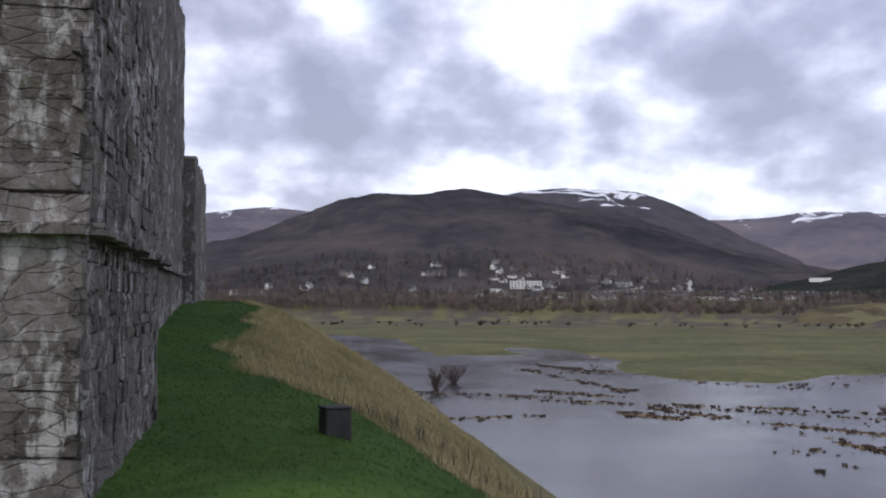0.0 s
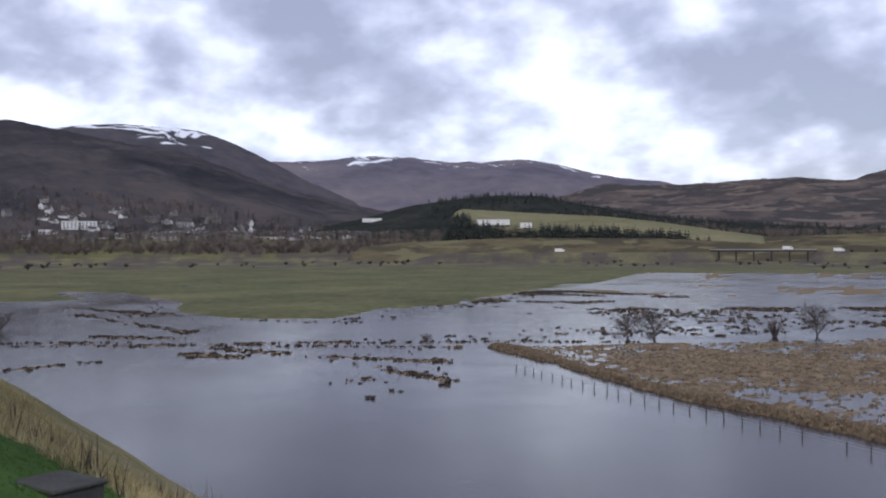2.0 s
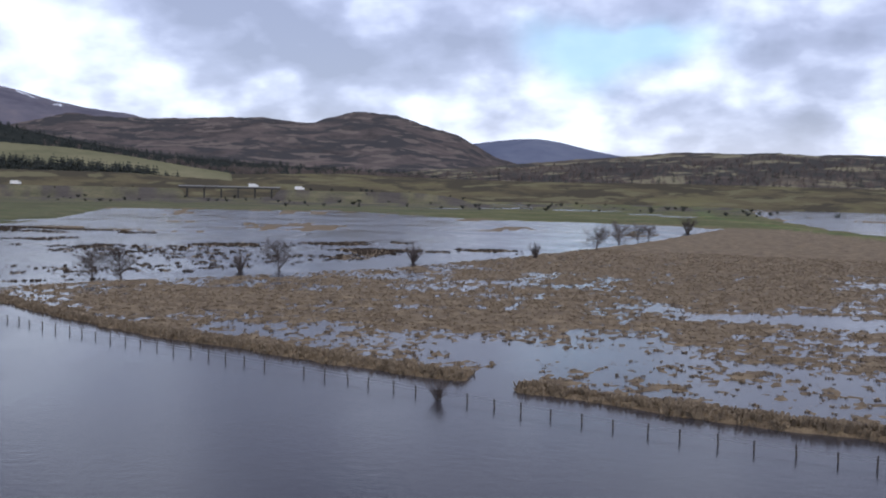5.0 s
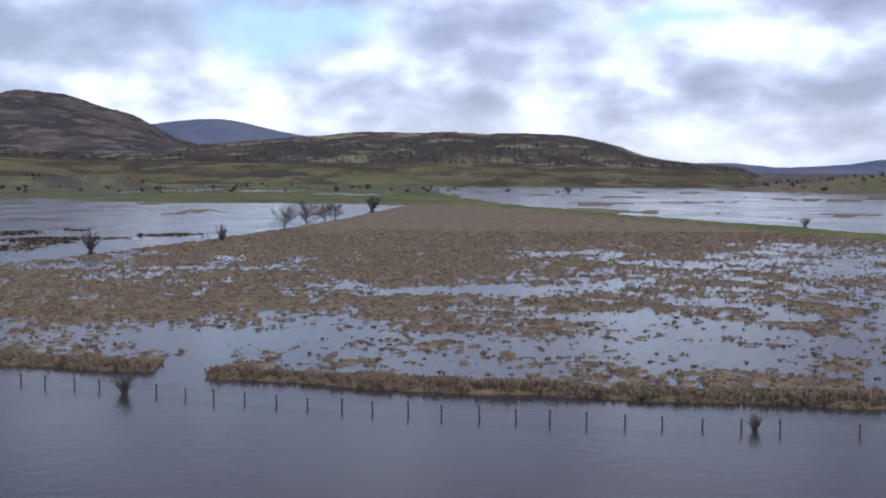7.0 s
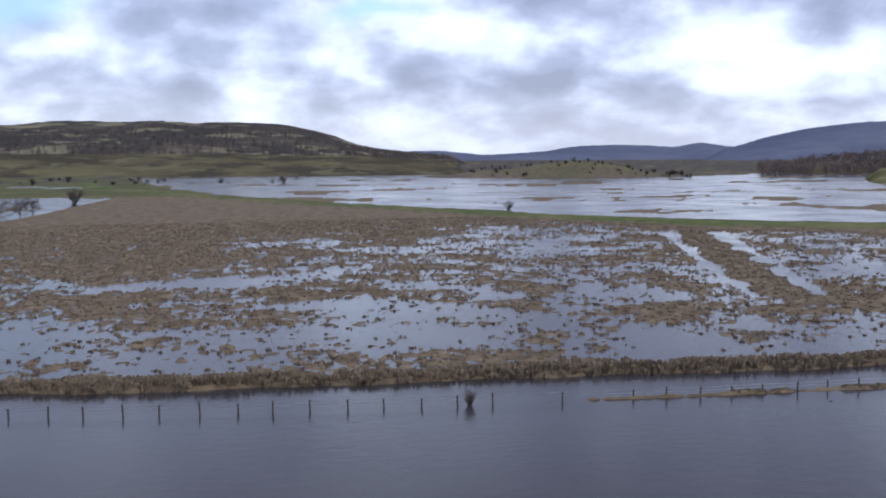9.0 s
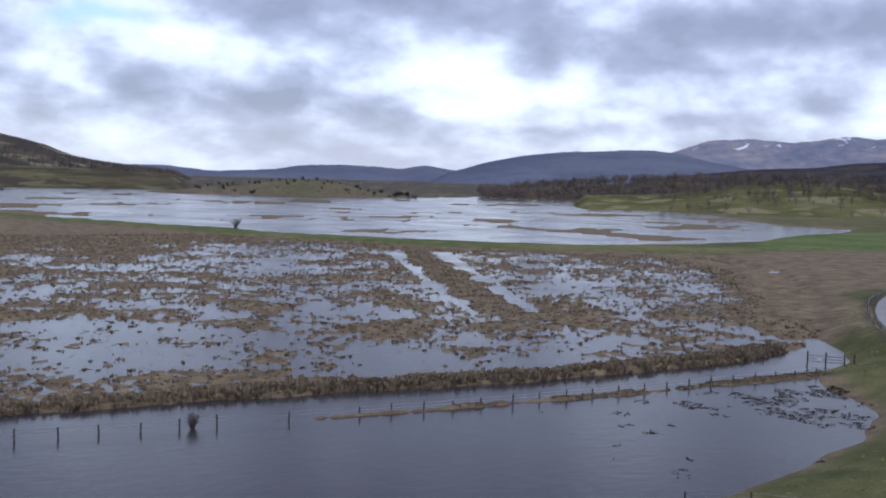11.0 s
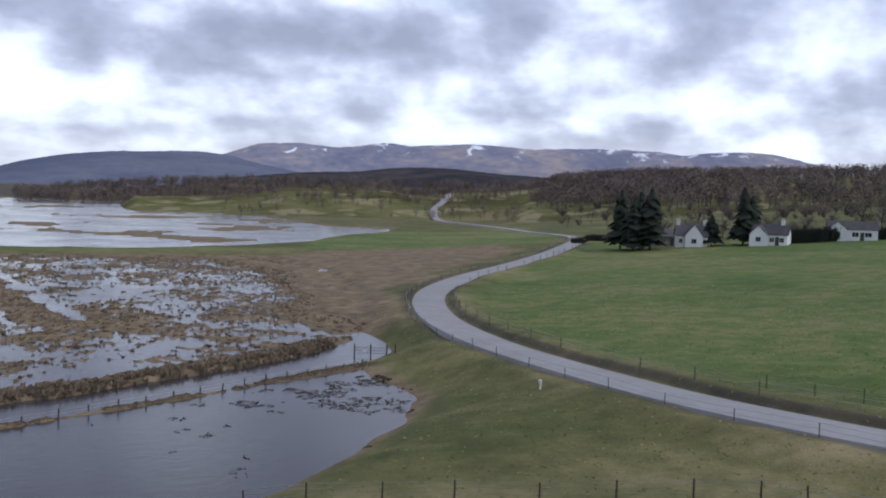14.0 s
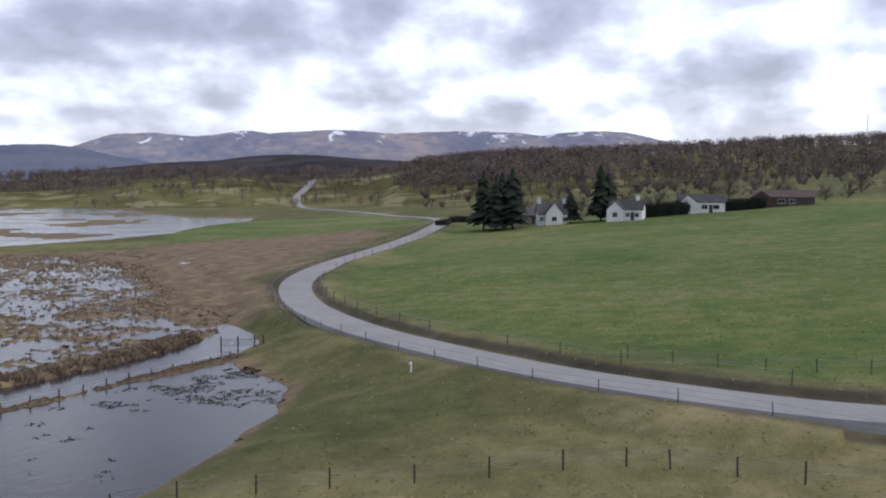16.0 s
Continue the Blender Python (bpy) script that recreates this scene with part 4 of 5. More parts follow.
def bare_tree(rng, limbs=7, twigs=9, spread=0.42, low=0.3, sides=3, depth=1, thick=1.0):
    """A leafless tree one metre high: trunk, limbs, branches and slender twigs."""
    verts, faces = [], []
    lean = Vector((rng.uniform(-0.06, 0.06), rng.uniform(-0.06, 0.06), 0.62))
    tube(verts, faces, (0, 0, -0.03), lean, 0.022 * thick, 0.010 * thick, 4)
    for k in range(limbs):
        q = low + (0.95 - low) * (k + rng.random()) / limbs
        base = lean * q
        turn = rng.uniform(0, 6.283)
        out = spread * rng.uniform(0.55, 1.0) * (1.1 - 0.5 * q)
        tip = base + Vector((math.cos(turn) * out, math.sin(turn) * out, rng.uniform(0.16, 0.4)))
        tip.z = min(tip.z, 0.97)
        tube(verts, faces, base, tip, 0.010 * thick, 0.004 * thick, sides)
        for _ in range(twigs):
            w = rng.uniform(0.25, 1.0)
            at = base.lerp(tip, w)
            way = Vector((rng.gauss(0, 1), rng.gauss(0, 1), rng.gauss(0.75, 0.7))).normalized() * rng.uniform(0.1, 0.24)
            if depth > 1:
                end = at + way * 1.2
                tube(verts, faces, at, end, 0.004 * thick, 0.0016 * thick, 3)
                for _ in range(4):
                    b0 = at.lerp(end, rng.uniform(0.3, 1.0))
                    w2 = Vector((rng.gauss(0, 1), rng.gauss(0, 1), rng.gauss(0.6, 0.7))).normalized() * rng.uniform(0.06, 0.13)
                    side = w2.orthogonal().normalized() * 0.0035 * thick
                    n = len(verts)
                    verts += [tuple(b0 - side), tuple(b0 + side), tuple(b0 + w2)]
                    faces.append((n, n + 1, n + 2))
            else:
                side = way.orthogonal().normalized() * 0.011 * thick
                n = len(verts)
                verts += [tuple(at - side), tuple(at + side), tuple(at + way * 1.1)]
                faces.append((n, n + 1, n + 2))
    return np.array(verts), np.array(faces)


def fir_tree(rng, tiers=9, sides=9, width=0.2, ragged=0.35):
    """A conifer one metre high: a trunk and drooping, ragged tiers of boughs."""
    verts, faces = [], []
    tube(verts, faces, (0, 0, -0.03), (0, 0, 0.95), 0.018, 0.003, 4)
    for t in range(tiers):
        q = t / (tiers - 1)
        z = 0.12 + 0.8 * q
        reach = width * (1.03 - q) ** 0.55 * rng.uniform(0.8, 1.1)
        for k in range(sides):
            w = 2 * math.pi * (k + rng.random() * 0.8) / sides
            r = reach * rng.uniform(1 - ragged, 1.1)
            tip = Vector((math.cos(w) * r, math.sin(w) * r, z - 0.05 * rng.uniform(0.2, 1.6)))
            top = Vector((0, 0, z + 0.09))
            side = Vector((-math.sin(w), math.cos(w), 0)) * r * 0.42
            mid = top.lerp(tip, 0.6)
            n = len(verts)
            verts += [tuple(top), tuple(mid + side), tuple(tip), tuple(mid - side), tuple(mid + Vector((0, 0, 0.035)))]
            faces += [(n, n + 1, n + 4), (n + 1, n + 2, n + 4), (n + 2, n + 3, n + 4), (n + 3, n, n + 4)]
    return np.array(verts), np.array(faces)


def bush(rng, stems=26, width=0.55, twigs=4, thick=1.0):
    """A many-stemmed shrub one metre high."""
    verts, faces = [], []
    for _ in range(stems):
        turn = rng.uniform(0, 6.283)
        base = Vector((math.cos(turn), math.sin(turn), 0)) * 0.08 * rng.random()
        out = width * rng.random() ** 0.7
        tip = Vector((math.cos(turn) * out, math.sin(turn) * out, rng.uniform(0.5, 1.0)))
        tube(verts, faces, base, tip, 0.014 * thick, 0.005 * thick)
        for _ in range(twigs):
            at = base.lerp(tip, rng.uniform(0.35, 1.0))
            way = Vector((rng.gauss(0, 1), rng.gauss(0, 1), rng.gauss(0.7, 0.6))).normalized() * rng.uniform(0.12, 0.28)
            side = way.orthogonal().normalized() * 0.012 * thick
            n = len(verts)
            verts += [tuple(at - side), tuple(at + side), tuple(at + way)]
            faces.append((n, n + 1, n + 2))
    return np.array(verts), np.array(faces)


def crown_tree(rng, clumps=95, wide=0.36):
    """A leafless tree for far woods, one metre high: stem, limbs and an airy cloud of twigs."""
    verts, faces = [], []
    tube(verts, faces, (0, 0, -0.05), (0, 0, 0.6), 0.03, 0.015, 3)
    for _ in range(3):
        t = rng.uniform(0, 6.283)
        tube(verts, faces, (0, 0, rng.uniform(0.2, 0.5)), (math.cos(t) * wide * 0.7, math.sin(t) * wide * 0.7, rng.uniform(0.55, 0.85)), 0.018, 0.008)
    for _ in range(clumps):
        d = Vector((rng.gauss(0, 1), rng.gauss(0, 1), rng.gauss(0, 1))).normalized() * rng.random() ** 0.4
        c = Vector((d.x * wide, d.y * wide, 0.6 + d.z * 0.38))
        u = Vector((rng.gauss(0, 1), rng.gauss(0, 1), rng.gauss(0, 1))).normalized()
        w = u.orthogonal().normalized()
        a, b = rng.uniform(0.07, 0.14), rng.uniform(0.025, 0.05)
        n = len(verts)
        verts += [tuple(c - u * a), tuple(c + w * b), tuple(c + u * a)]
        faces.append((n, n + 1, n + 2))
    return np.array(verts), np.array(faces)


def tussock(rng, blades=7):
    """A rounded tussock of dead sedge, one metre high."""
    verts, faces = [], []
    for k in range(blades):
        t = rng.uniform(0, 6.283)
        r = 0.75 * math.sqrt(rng.random())
        base = Vector((math.cos(t) * r * 0.8, math.sin(t) * r * 0.8, -0.15))
        tip = Vector((math.cos(t) * r * 1.25, math.sin(t) * r * 1.25, (1 - 0.6 * r * r) * rng.uniform(0.75, 1.05)))
        side = Vector((-math.sin(t + rng.uniform(-1, 1)), math.cos(t + rng.uniform(-1, 1)), 0)) * 0.32
        n = len(verts)
        verts += [tuple(base - side), tuple(base + side), tuple(tip + side * 0.3), tuple(tip - side * 0.3)]
        faces += [(n, n + 1, n + 2), (n, n + 2, n + 3)]
    return np.array(verts), np.array(faces)


def tuft(rng, blades=6, spread=0.5, width=0.09):
    """A tuft of sedge one metre high."""
    verts, faces = [], []
    for _ in range(blades):
        turn = rng.uniform(0, 6.283)
        lean = spread * rng.random()
        base = Vector((rng.uniform(-0.25, 0.25), rng.uniform(-0.25, 0.25), -0.1))
        tip = base + Vector((math.cos(turn) * lean, math.sin(turn) * lean, rng.uniform(0.6, 1.1)))
        side = Vector((-math.sin(turn + 0.6), math.cos(turn + 0.6), 0)) * width
        n = len(verts)
        verts += [tuple(base - side), tuple(base + side), tuple(tip)]
        faces.append((n, n + 1, n + 2))
    return np.array(verts), np.array(faces)


def tri_mesh(name, verts, faces, mat):
    me = bpy.data.meshes.new(name)
    me.vertices.add(len(verts))
    me.vertices.foreach_set("co", np.asarray(verts, np.float32).ravel())
    me.loops.add(faces.size)
    me.loops.foreach_set("vertex_index", np.asarray(faces, np.int32).ravel())
    me.polygons.add(len(faces))
    me.polygons.foreach_set("loop_start", np.arange(0, faces.size, 3, dtype=np.int32))
    me.update(calc_edges=True)
    me.materials.append(mat)
    return me


def scatter(name, label, category, protos, places, mat, seed=0):
    """Many plants in one object. places: rows of x, y, z, height, girth."""
    rng = np.random.RandomState(seed)
    places = np.asarray(places, float)
    if not len(places):
        return None
    pick = rng.randint(0, len(protos), len(places))
    turn = rng.rand(len(places)) * 6.283
    vs, fs, n = [], [], 0
    for k, (v, f) in enumerate(protos):
        p, a = places[pick == k], turn[pick == k]
        if not len(p):
            continue
        c, s = np.cos(a)[:, None], np.sin(a)[:, None]
        x = (v[None, :, 0] * c - v[None, :, 1] * s) * p[:, 4:5] + p[:, 0:1]
        y = (v[None, :, 0] * s + v[None, :, 1] * c) * p[:, 4:5] + p[:, 1:2]
        z = v[None, :, 2] * p[:, 3:4] + p[:, 2:3]
        vs.append(np.stack([x, y, z], -1).reshape(-1, 3))
        fs.append((f[None] + (np.arange(len(p)) * len(v))[:, None, None] + n).reshape(-1, 3))
        n += len(p) * len(v)
    me = tri_mesh(name, np.concatenate(vs), np.concatenate(fs), mat)
    return tagged(new(name, me), label, category, kind="stuff")


rng = random.Random(4)
BARE = [crown_tree(rng, 46, rng.uniform(0.3, 0.42)) for _ in range(6)]
STEMS = [tuft(rng, 3, 0.6, 0.06) for _ in range(8)]
MOUNDS = [tussock(rng) for _ in range(8)]
FIRS = [fir_tree(rng, 5, 5, 0.24) for _ in range(4)]
PINES = [fir_tree(rng, 4, 5, 0.34, 0.5) for _ in range(4)]
SCRUB = [bush(rng, 18, 0.6, 6, 3.0) for _ in range(4)]
TUFTS = [tuft(rng) for _ in range(8)]
GRASS = [tuft(rng, 5, 0.8, 0.03) for _ in range(8)]


def sector(count, a0, a1, r0, r1, h0, h1, slope="", seed=0, clump=0.0, girth=1.0):
    """Random rooted places in a sector round the mound, on the land or a hill."""
    q = np.random.RandomState(seed)
    rows = []
    while len(rows) < count:
        a, r = radians(q.uniform(a0, a1)), q.uniform(r0, r1)
        x, y = r * math.sin(a), r * math.cos(a)
        if clump and noise.noise(Vector((x * 0.012, y * 0.012, seed))) < clump - 0.6 * q.rand():
            continue
        h = q.uniform(h0, h1)
        rows.append((x, y, 0, h, h * girth * q.uniform(0.8, 1.15)))
    rows = np.array(rows)
    rows[:, 2] = surfaces(rows[:, 0], rows[:, 1], slope) - 0.1
    return rows


scatter("woodland", "leafless brown wood on the hillside above the houses", "woodland", BARE, sector(2700, 63.5, 101, 590, 900, 7, 12, "hill_12", 1, 0.0), M_WOOD, 1)
scatter("woodland", "leafless trees thinning out along the wooded ridge", "woodland", BARE, sector(600, 62.8, 72, 620, 900, 7, 11, "hill_12", 2), M_WOOD, 2)
scatter("woodland", "brown birch scrub along the lake's far shore", "woodland", BARE, sector(1500, 34, 66, 860, 1150, 8, 13, "hill_18", 3), M_WOOD, 3)
scatter("scrub", "scattered bare bushes on grassy knolls", "scrub", BARE, sector(330, 44, 66, 600, 780, 4, 9, "hill_15", 4, 0.12), M_WOOD, 4)
scatter("woodland", "leafless trees among the village houses", "woodland", BARE, sector(2700, -97, -45, 1150, 1680, 8, 14, "hill_2", 5), M_WOOD, 5)
scatter("woodland", "dark conifers among the village houses", "woodland", FIRS + PINES, sector(750, -95, -46, 1180, 1680, 8, 16, "hill_2", 6, 0.05), M_FIRWOOD, 6)
scatter("thicket", "dense brown thicket along the river flats", "thicket", BARE, sector(1100, -99, -69, 1110, 1230, 9, 14, "", 7), M_WOOD, 7)
scatter("thicket", "brown thicket below the village", "thicket", SCRUB + BARE, sector(600, -71, -45, 1080, 1180, 4, 10, "", 8, 0.0), M_WOOD, 8)
scatter("woodland", "dark pines below the pale field", "woodland", PINES, sector(900, -50, -33, 958, 1008, 8, 11, "hill_14", 9, 0.02, 1.7), M_FIRWOOD, 9)
scatter("woodland", "dark pines climbing towards the pale field", "woodland", PINES, sector(260, -50, -46.5, 980, 1040, 7, 10, "hill_14", 18, 0.0, 1.8), M_FIRWOOD, 18)
scatter("woodland", "leafless wood across the valley", "woodland", BARE, sector(700, -40, -12, 1120, 1500, 8, 13, "hill_13", 10), M_WOOD, 10)
scatter("woodland", "conifers along the forest ridge", "woodland", FIRS + PINES, sector(1300, -49, -19, 1200, 1750, 6, 9, "hill_13", 11, 0.0, 1.7), M_FIRWOOD, 11)
scatter("woodland", "mixed brown woods under the moorland hill", "woodland", BARE, sector(2400, -24, 17, 1160, 1800, 7, 12, "hill_7", 12, 0.0), M_WOOD, 12)
scatter("woodland", "dark evergreen clumps under the moorland hill", "woodland", PINES, sector(420, -24, 16, 1080, 1700, 8, 13, "hill_7", 13, 0.2), M_FIRWOOD, 13)
scatter("scrub", "bare thorn scrub on the slope below the wood", "scrub", SCRUB + BARE, sector(260, 64, 100, 440, 600, 2.5, 7, "hill_12", 17, 0.0), M_WOOD, 17)
scatter("scrub", "dark gorse on the lakeside hillock", "scrub", SCRUB, sector(90, 17.5, 30.5, 810, 890, 2.0, 4.5, "", 14, 0.05), M_FIRWOOD, 14)
scatter("gorse", "dark gorse bushes along the field bank", "gorse", SCRUB, sector(70, -84, -48, 690, 870, 1.5, 3.2, "", 15, 0.1, 1.5), M_FIRWOOD, 15)
scatter("gorse", "low dark bushes on the valley floor", "gorse", SCRUB, sector(110, -40, 8, 640, 900, 1.2, 3, "hill_16", 16, 0.1, 1.5), M_FIRWOOD, 16)


def sedge(count, seed, x0, x1, y0, y1, lo, hi, h0, h1, test=None):
    """Tufts where the ground lies between two levels."""
    q = np.random.RandomState(seed)
    x, y = q.uniform(x0, x1, count), q.uniform(y0, y1, count)
    if test is not None:
        keep = test(x, y)
        x, y = x[keep], y[keep]
    z = land(x, y)
    keep = (z > lo) & (z < hi)
    x, y, z = x[keep], y[keep], np.maximum(z[keep], -0.04)
    h = q.uniform(h0, h1, len(x))
    return np.stack([x, y, z, h, h * q.uniform(0.9, 1.6, len(x))], -1)


in_marsh = lambda x, y: (inside_distance(MARSH, x, y) > 0.3) & (x - 0.9 * (y - 70) < 95)
near_front = lambda x, y: (x < 82) & (line_distance(MARSH_FRONT, x, y)[0] < 5.5) & (line_distance(FENCE, x, y)[0] > 1.5)
scatter("sedge", "thin dead stems standing in shallow water", "sedge", STEMS, sedge(150000, 27, -115, 170, 62, 250, -0.2, -0.03, 0.06, 0.15, in_marsh) * np.array([1, 1, 1, 1, 3.0]), M_SEDGE, 27)
in_flood = lambda x, y: (x < 25) & (line_distance(FENCE, x, y)[0] > 1.2) & (inside_distance(FLOOD, x, y) > 2) & (inside_distance(MARSH, x, y) < 0)
scatter("sedge", "tawny dead sedge over the flooded marsh", "sedge", MOUNDS, sedge(90000, 21, -115, 170, 62, 260, -0.03, 0.36, 0.09, 0.22, in_marsh) * np.array([1, 1, 1, 1, 1.5]), M_SEDGE, 21)
scatter("reeds", "thick tawny reed edge along the flooded fence", "reeds", MOUNDS, sedge(60000, 22, -116, 92, 60, 114, -0.03, 0.7, 0.25, 0.55, near_front), M_SEDGE, 22)
scatter("rushes", "dark rush tussocks standing in flood water", "rushes", MOUNDS + TUFTS, sedge(190000, 23, -260, 90, 34, 260, -0.02, 0.4, 0.1, 0.36, in_flood) * np.array([1, 1, 1, 1, 1.3]), M_RUSH, 23)

in_pond = lambda x, y: (x > 25) & (inside_distance(FLOOD, x, y) > 0.5) & (inside_distance(MARSH, x, y) < 0) & (line_distance(FENCE, x, y)[0] > 1.8) & (y < 57) & (np.exp(-((x - 65) / 14) ** 2 - ((y - 50) / 7) ** 2) + 1.1 * fbm(x, y, 2.2, 77, 4) > 1.0)
scatter("weed_mats", "brown mats of drowned grass in the pond", "weeds", STEMS + MOUNDS, sedge(30000, 30, 40, 82, 36, 57, -2, 0.2, 0.05, 0.11, in_pond) * np.array([1, 1, 1, 1, 2.0]), M_RUSH, 30)
on_rail = lambda x, y: (line_distance(FENCE, x, y)[0] < 0.2 + 0.7 * step01(25, 78, x)) & (fbm(x, y, 3.5, 79) > 0.1 - 0.5 * step01(35, 60, x))
scatter("rushes", "dark drowned rushes along the fence line", "rushes", MOUNDS, sedge(30000, 31, 17, 79, 54, 64, 0.0, 0.6, 0.04, 0.12, on_rail), M_SEDGE, 31)
on_pasture = lambda x, y: (inside_distance(FLOOD, x, y) < -0.5) & (line_distance(ROAD, x, y)[0] > 2.8) & (np.hypot(x, y) > 34)
scatter("pasture_grass", "tufty green grass on the sloping pasture", "grass", TUFTS, sedge(90000, 28, 28, 150, -40, 75, 0.2, 14, 0.05, 0.11, on_pasture)[:16000] * np.array([1, 1, 1, 1, 2.4]), M_MEADOW, 28)
scatter("dead_bents", "pale dead grass stems on the sloping pasture", "grass", TUFTS, sedge(30000, 29, 28, 150, -40, 75, 0.2, 14, 0.05, 0.12, on_pasture)[:5000] * np.array([1, 1, 1, 1, 2.4]), M_DRYGRASS, 29)


def on_bank(x, y):
    mz, s, p, out = mound(x, y)
    return (out - turf_reach(s) + 0.55 * lattice(x * 0.6, y * 0.6, 73) > -0.3) & (out < 7) & (s > 4) & (s < 48)


def on_ledge(x, y):
    mz, s, p, out = mound(x, y)
    return (out - turf_reach(s) < 0.0) & (s > 4) & (s < 42) & (p > -2.3)


scatter("dry_grass", "pale dry grass on the steep mound bank", "grass", GRASS, sedge(130000, 24, -48, 0, 0, 14, 5, 17, 0.08, 0.24, on_bank)[:20000], M_DRYGRASS, 24)
scatter("turf", "short green turf on the castle mound", "grass", GRASS, sedge(160000, 25, -42, -3, -3, 7, 10, 17.5, 0.03, 0.08, on_ledge)[:15000], M_TURF, 25)
scatter("weed_stalks", "thin dead stalks on the mound's brow", "grass", GRASS, sedge(3000, 26, -18, -7, 3.0, 6, 10, 15.0, 0.3, 0.6, on_bank)[:90] * np.array([1, 1, 1, 1, 0.5]), M_TWIG, 26)


def tree(kind, x, y, h, label, seed, slope="", width=1.0):
    """One tree or bush with its trunk and crown."""
    q = random.Random(seed)
    base = tagged(new(kind), label, "bush" if "bush" in kind else "tree")
    base.location = (x, y, max(surface(x, y, slope), -0.1) - 0.05)
    if "fir" in kind or "pine" in kind:
        v, f = fir_tree(q, 17, 11, 0.25 * width, 0.6)
        cut, mats = 8, (M_POST, M_FIR)
    elif "bush" in kind:
        v, f = bush(q, 40, 0.55 * width, 8)
        cut, mats = 24, (M_TWIG, M_TWIG)
    else:
        v, f = bare_tree(q, 22, 10, 0.62 * width, 0.03, depth=2, thick=1.1)
        cut, mats = 8, (M_TWIG, M_TWIG)
    v = v * h
    trunk = f[(f < cut).all(1)]
    crown = f[~(f < cut).all(1)]
    for name, faces, mat in (("trunk", trunk, mats[0]), ("crown", crown, mats[1])):
        used = np.unique(faces)
        back = np.zeros(len(v), int)
        back[used] = np.arange(len(used))
        new(name, tri_mesh(name, v[used], back[faces], mat)).parent = base
    return base


for k, (x, y, h, w) in enumerate(((-102, 132.7, 6.0, 1.0), (-98.6, 135.6, 6.4, 1.0), (-85.5, 165, 6.4, 1.0), (-41.3, 257, 7.0, 1.2), (-39.8, 287, 8.0, 1.1), (-37, 309, 6.2, 1.1), (-35.4, 324, 6.0, 1.1))):
    tagged(tree("bare_tree", x, y, h, "leafless alder standing at the flooded marsh bank", 30 + k, width=w), group="trees along the marsh bank")
for k, (x, y, h, w) in enumerate(((-89.6, 157.8, 3.4, 1.0), (-69, 193, 4.2, 1.0), (-49.3, 220, 3.6, 0.8), (-28, 391, 6.5, 1.2), (-23.3, 71.2, 1.7, 1.1), (19.9, 61.8, 1.3, 0.8), (108.4, 295.7, 3.4, 1.4), (85, 672, 5.0, 1.3), (-127, 110, 1.5, 1.8), (-182, 54, 4.5, 1.0), (-196, 62, 4.5, 1.6))):
    tree("bare_bush", x, y, h, "leafless bush standing in flood water", 50 + k, width=w)
for k, (x, y, h, w) in enumerate(((236, 97, 15.5, 1.0), (239, 93, 14.5, 1.0), (234.5, 88.5, 15.5, 1.1), (232, 92, 13, 1.1), (247.6, 77.3, 8.2, 1.35), (250, 70, 14.5, 1.0), (252, 68.5, 12.5, 1.1), (262, 57.8, 4.6, 1.1))):
    tree("fir_tree", x, y, h, "tall dark fir beside the white cottages", 70 + k, width=1.35 * w)
for k in range(26):
    a, r = radians(70 + 1.15 * k + rng.uniform(-0.4, 0.4)), rng.uniform(285, 340)
    tree("bare_tree", r * math.sin(a), r * math.cos(a), rng.uniform(5, 8.5), "leafless brown tree behind the cottages", 90 + k, "hill_12")


def hedge(x0, y0, x1, y1, h, label, seed):
    """A clipped dark hedge between two places."""
    q = np.random.RandomState(seed)
    n = int(math.hypot(x1 - x0, y1 - y0) * 12)
    rows = []
    for _ in range(n):
        w = q.rand()
        x, y = x0 + (x1 - x0) * w + q.uniform(-0.7, 0.7), y0 + (y1 - y0) * w + q.uniform(-0.7, 0.7)
        rows.append((x, y, 0, h * q.uniform(0.7, 1.1), h * 0.5))
    rows = np.array(rows)
    rows[:, 2] = surfaces(rows[:, 0], rows[:, 1]) - 0.1
    return scatter("hedge", label, "hedge", SCRUB, rows, M_FIRWOOD, seed)


hedge(254, 61, 262, 50, 3.6, "dark garden hedge between the cottages", 41)
hedge(270, 41, 274, 32, 3.2, "dark garden hedge beside the brown bungalow", 42)
hedge(262, 122, 285, 118, 2.0, "scrubby hedge at the road's bend", 43)


# ---- houses ----
def gable_bm(w, d, h, ridge):
    """Four walls and two gables, ridge along x."""
    bm = bmesh.new()
    p = [bm.verts.new(c) for c in ((-w / 2, -d / 2, -1), (w / 2, -d / 2, -1), (w / 2, d / 2, -1), (-w / 2, d / 2, -1),
                                   (-w / 2, -d / 2, h), (w / 2, -d / 2, h), (w / 2, d / 2, h), (-w / 2, d / 2, h),
                                   (-w / 2, 0, ridge), (w / 2, 0, ridge))]
    for f in ((0, 1, 5, 4), (2, 3, 7, 6), (1, 2, 6, 9, 5), (3, 0, 4, 8, 7), (3, 2, 1, 0), (4, 5, 9, 8), (6, 7, 8, 9)):
        bm.faces.new([p[i] for i in f])
    return bm


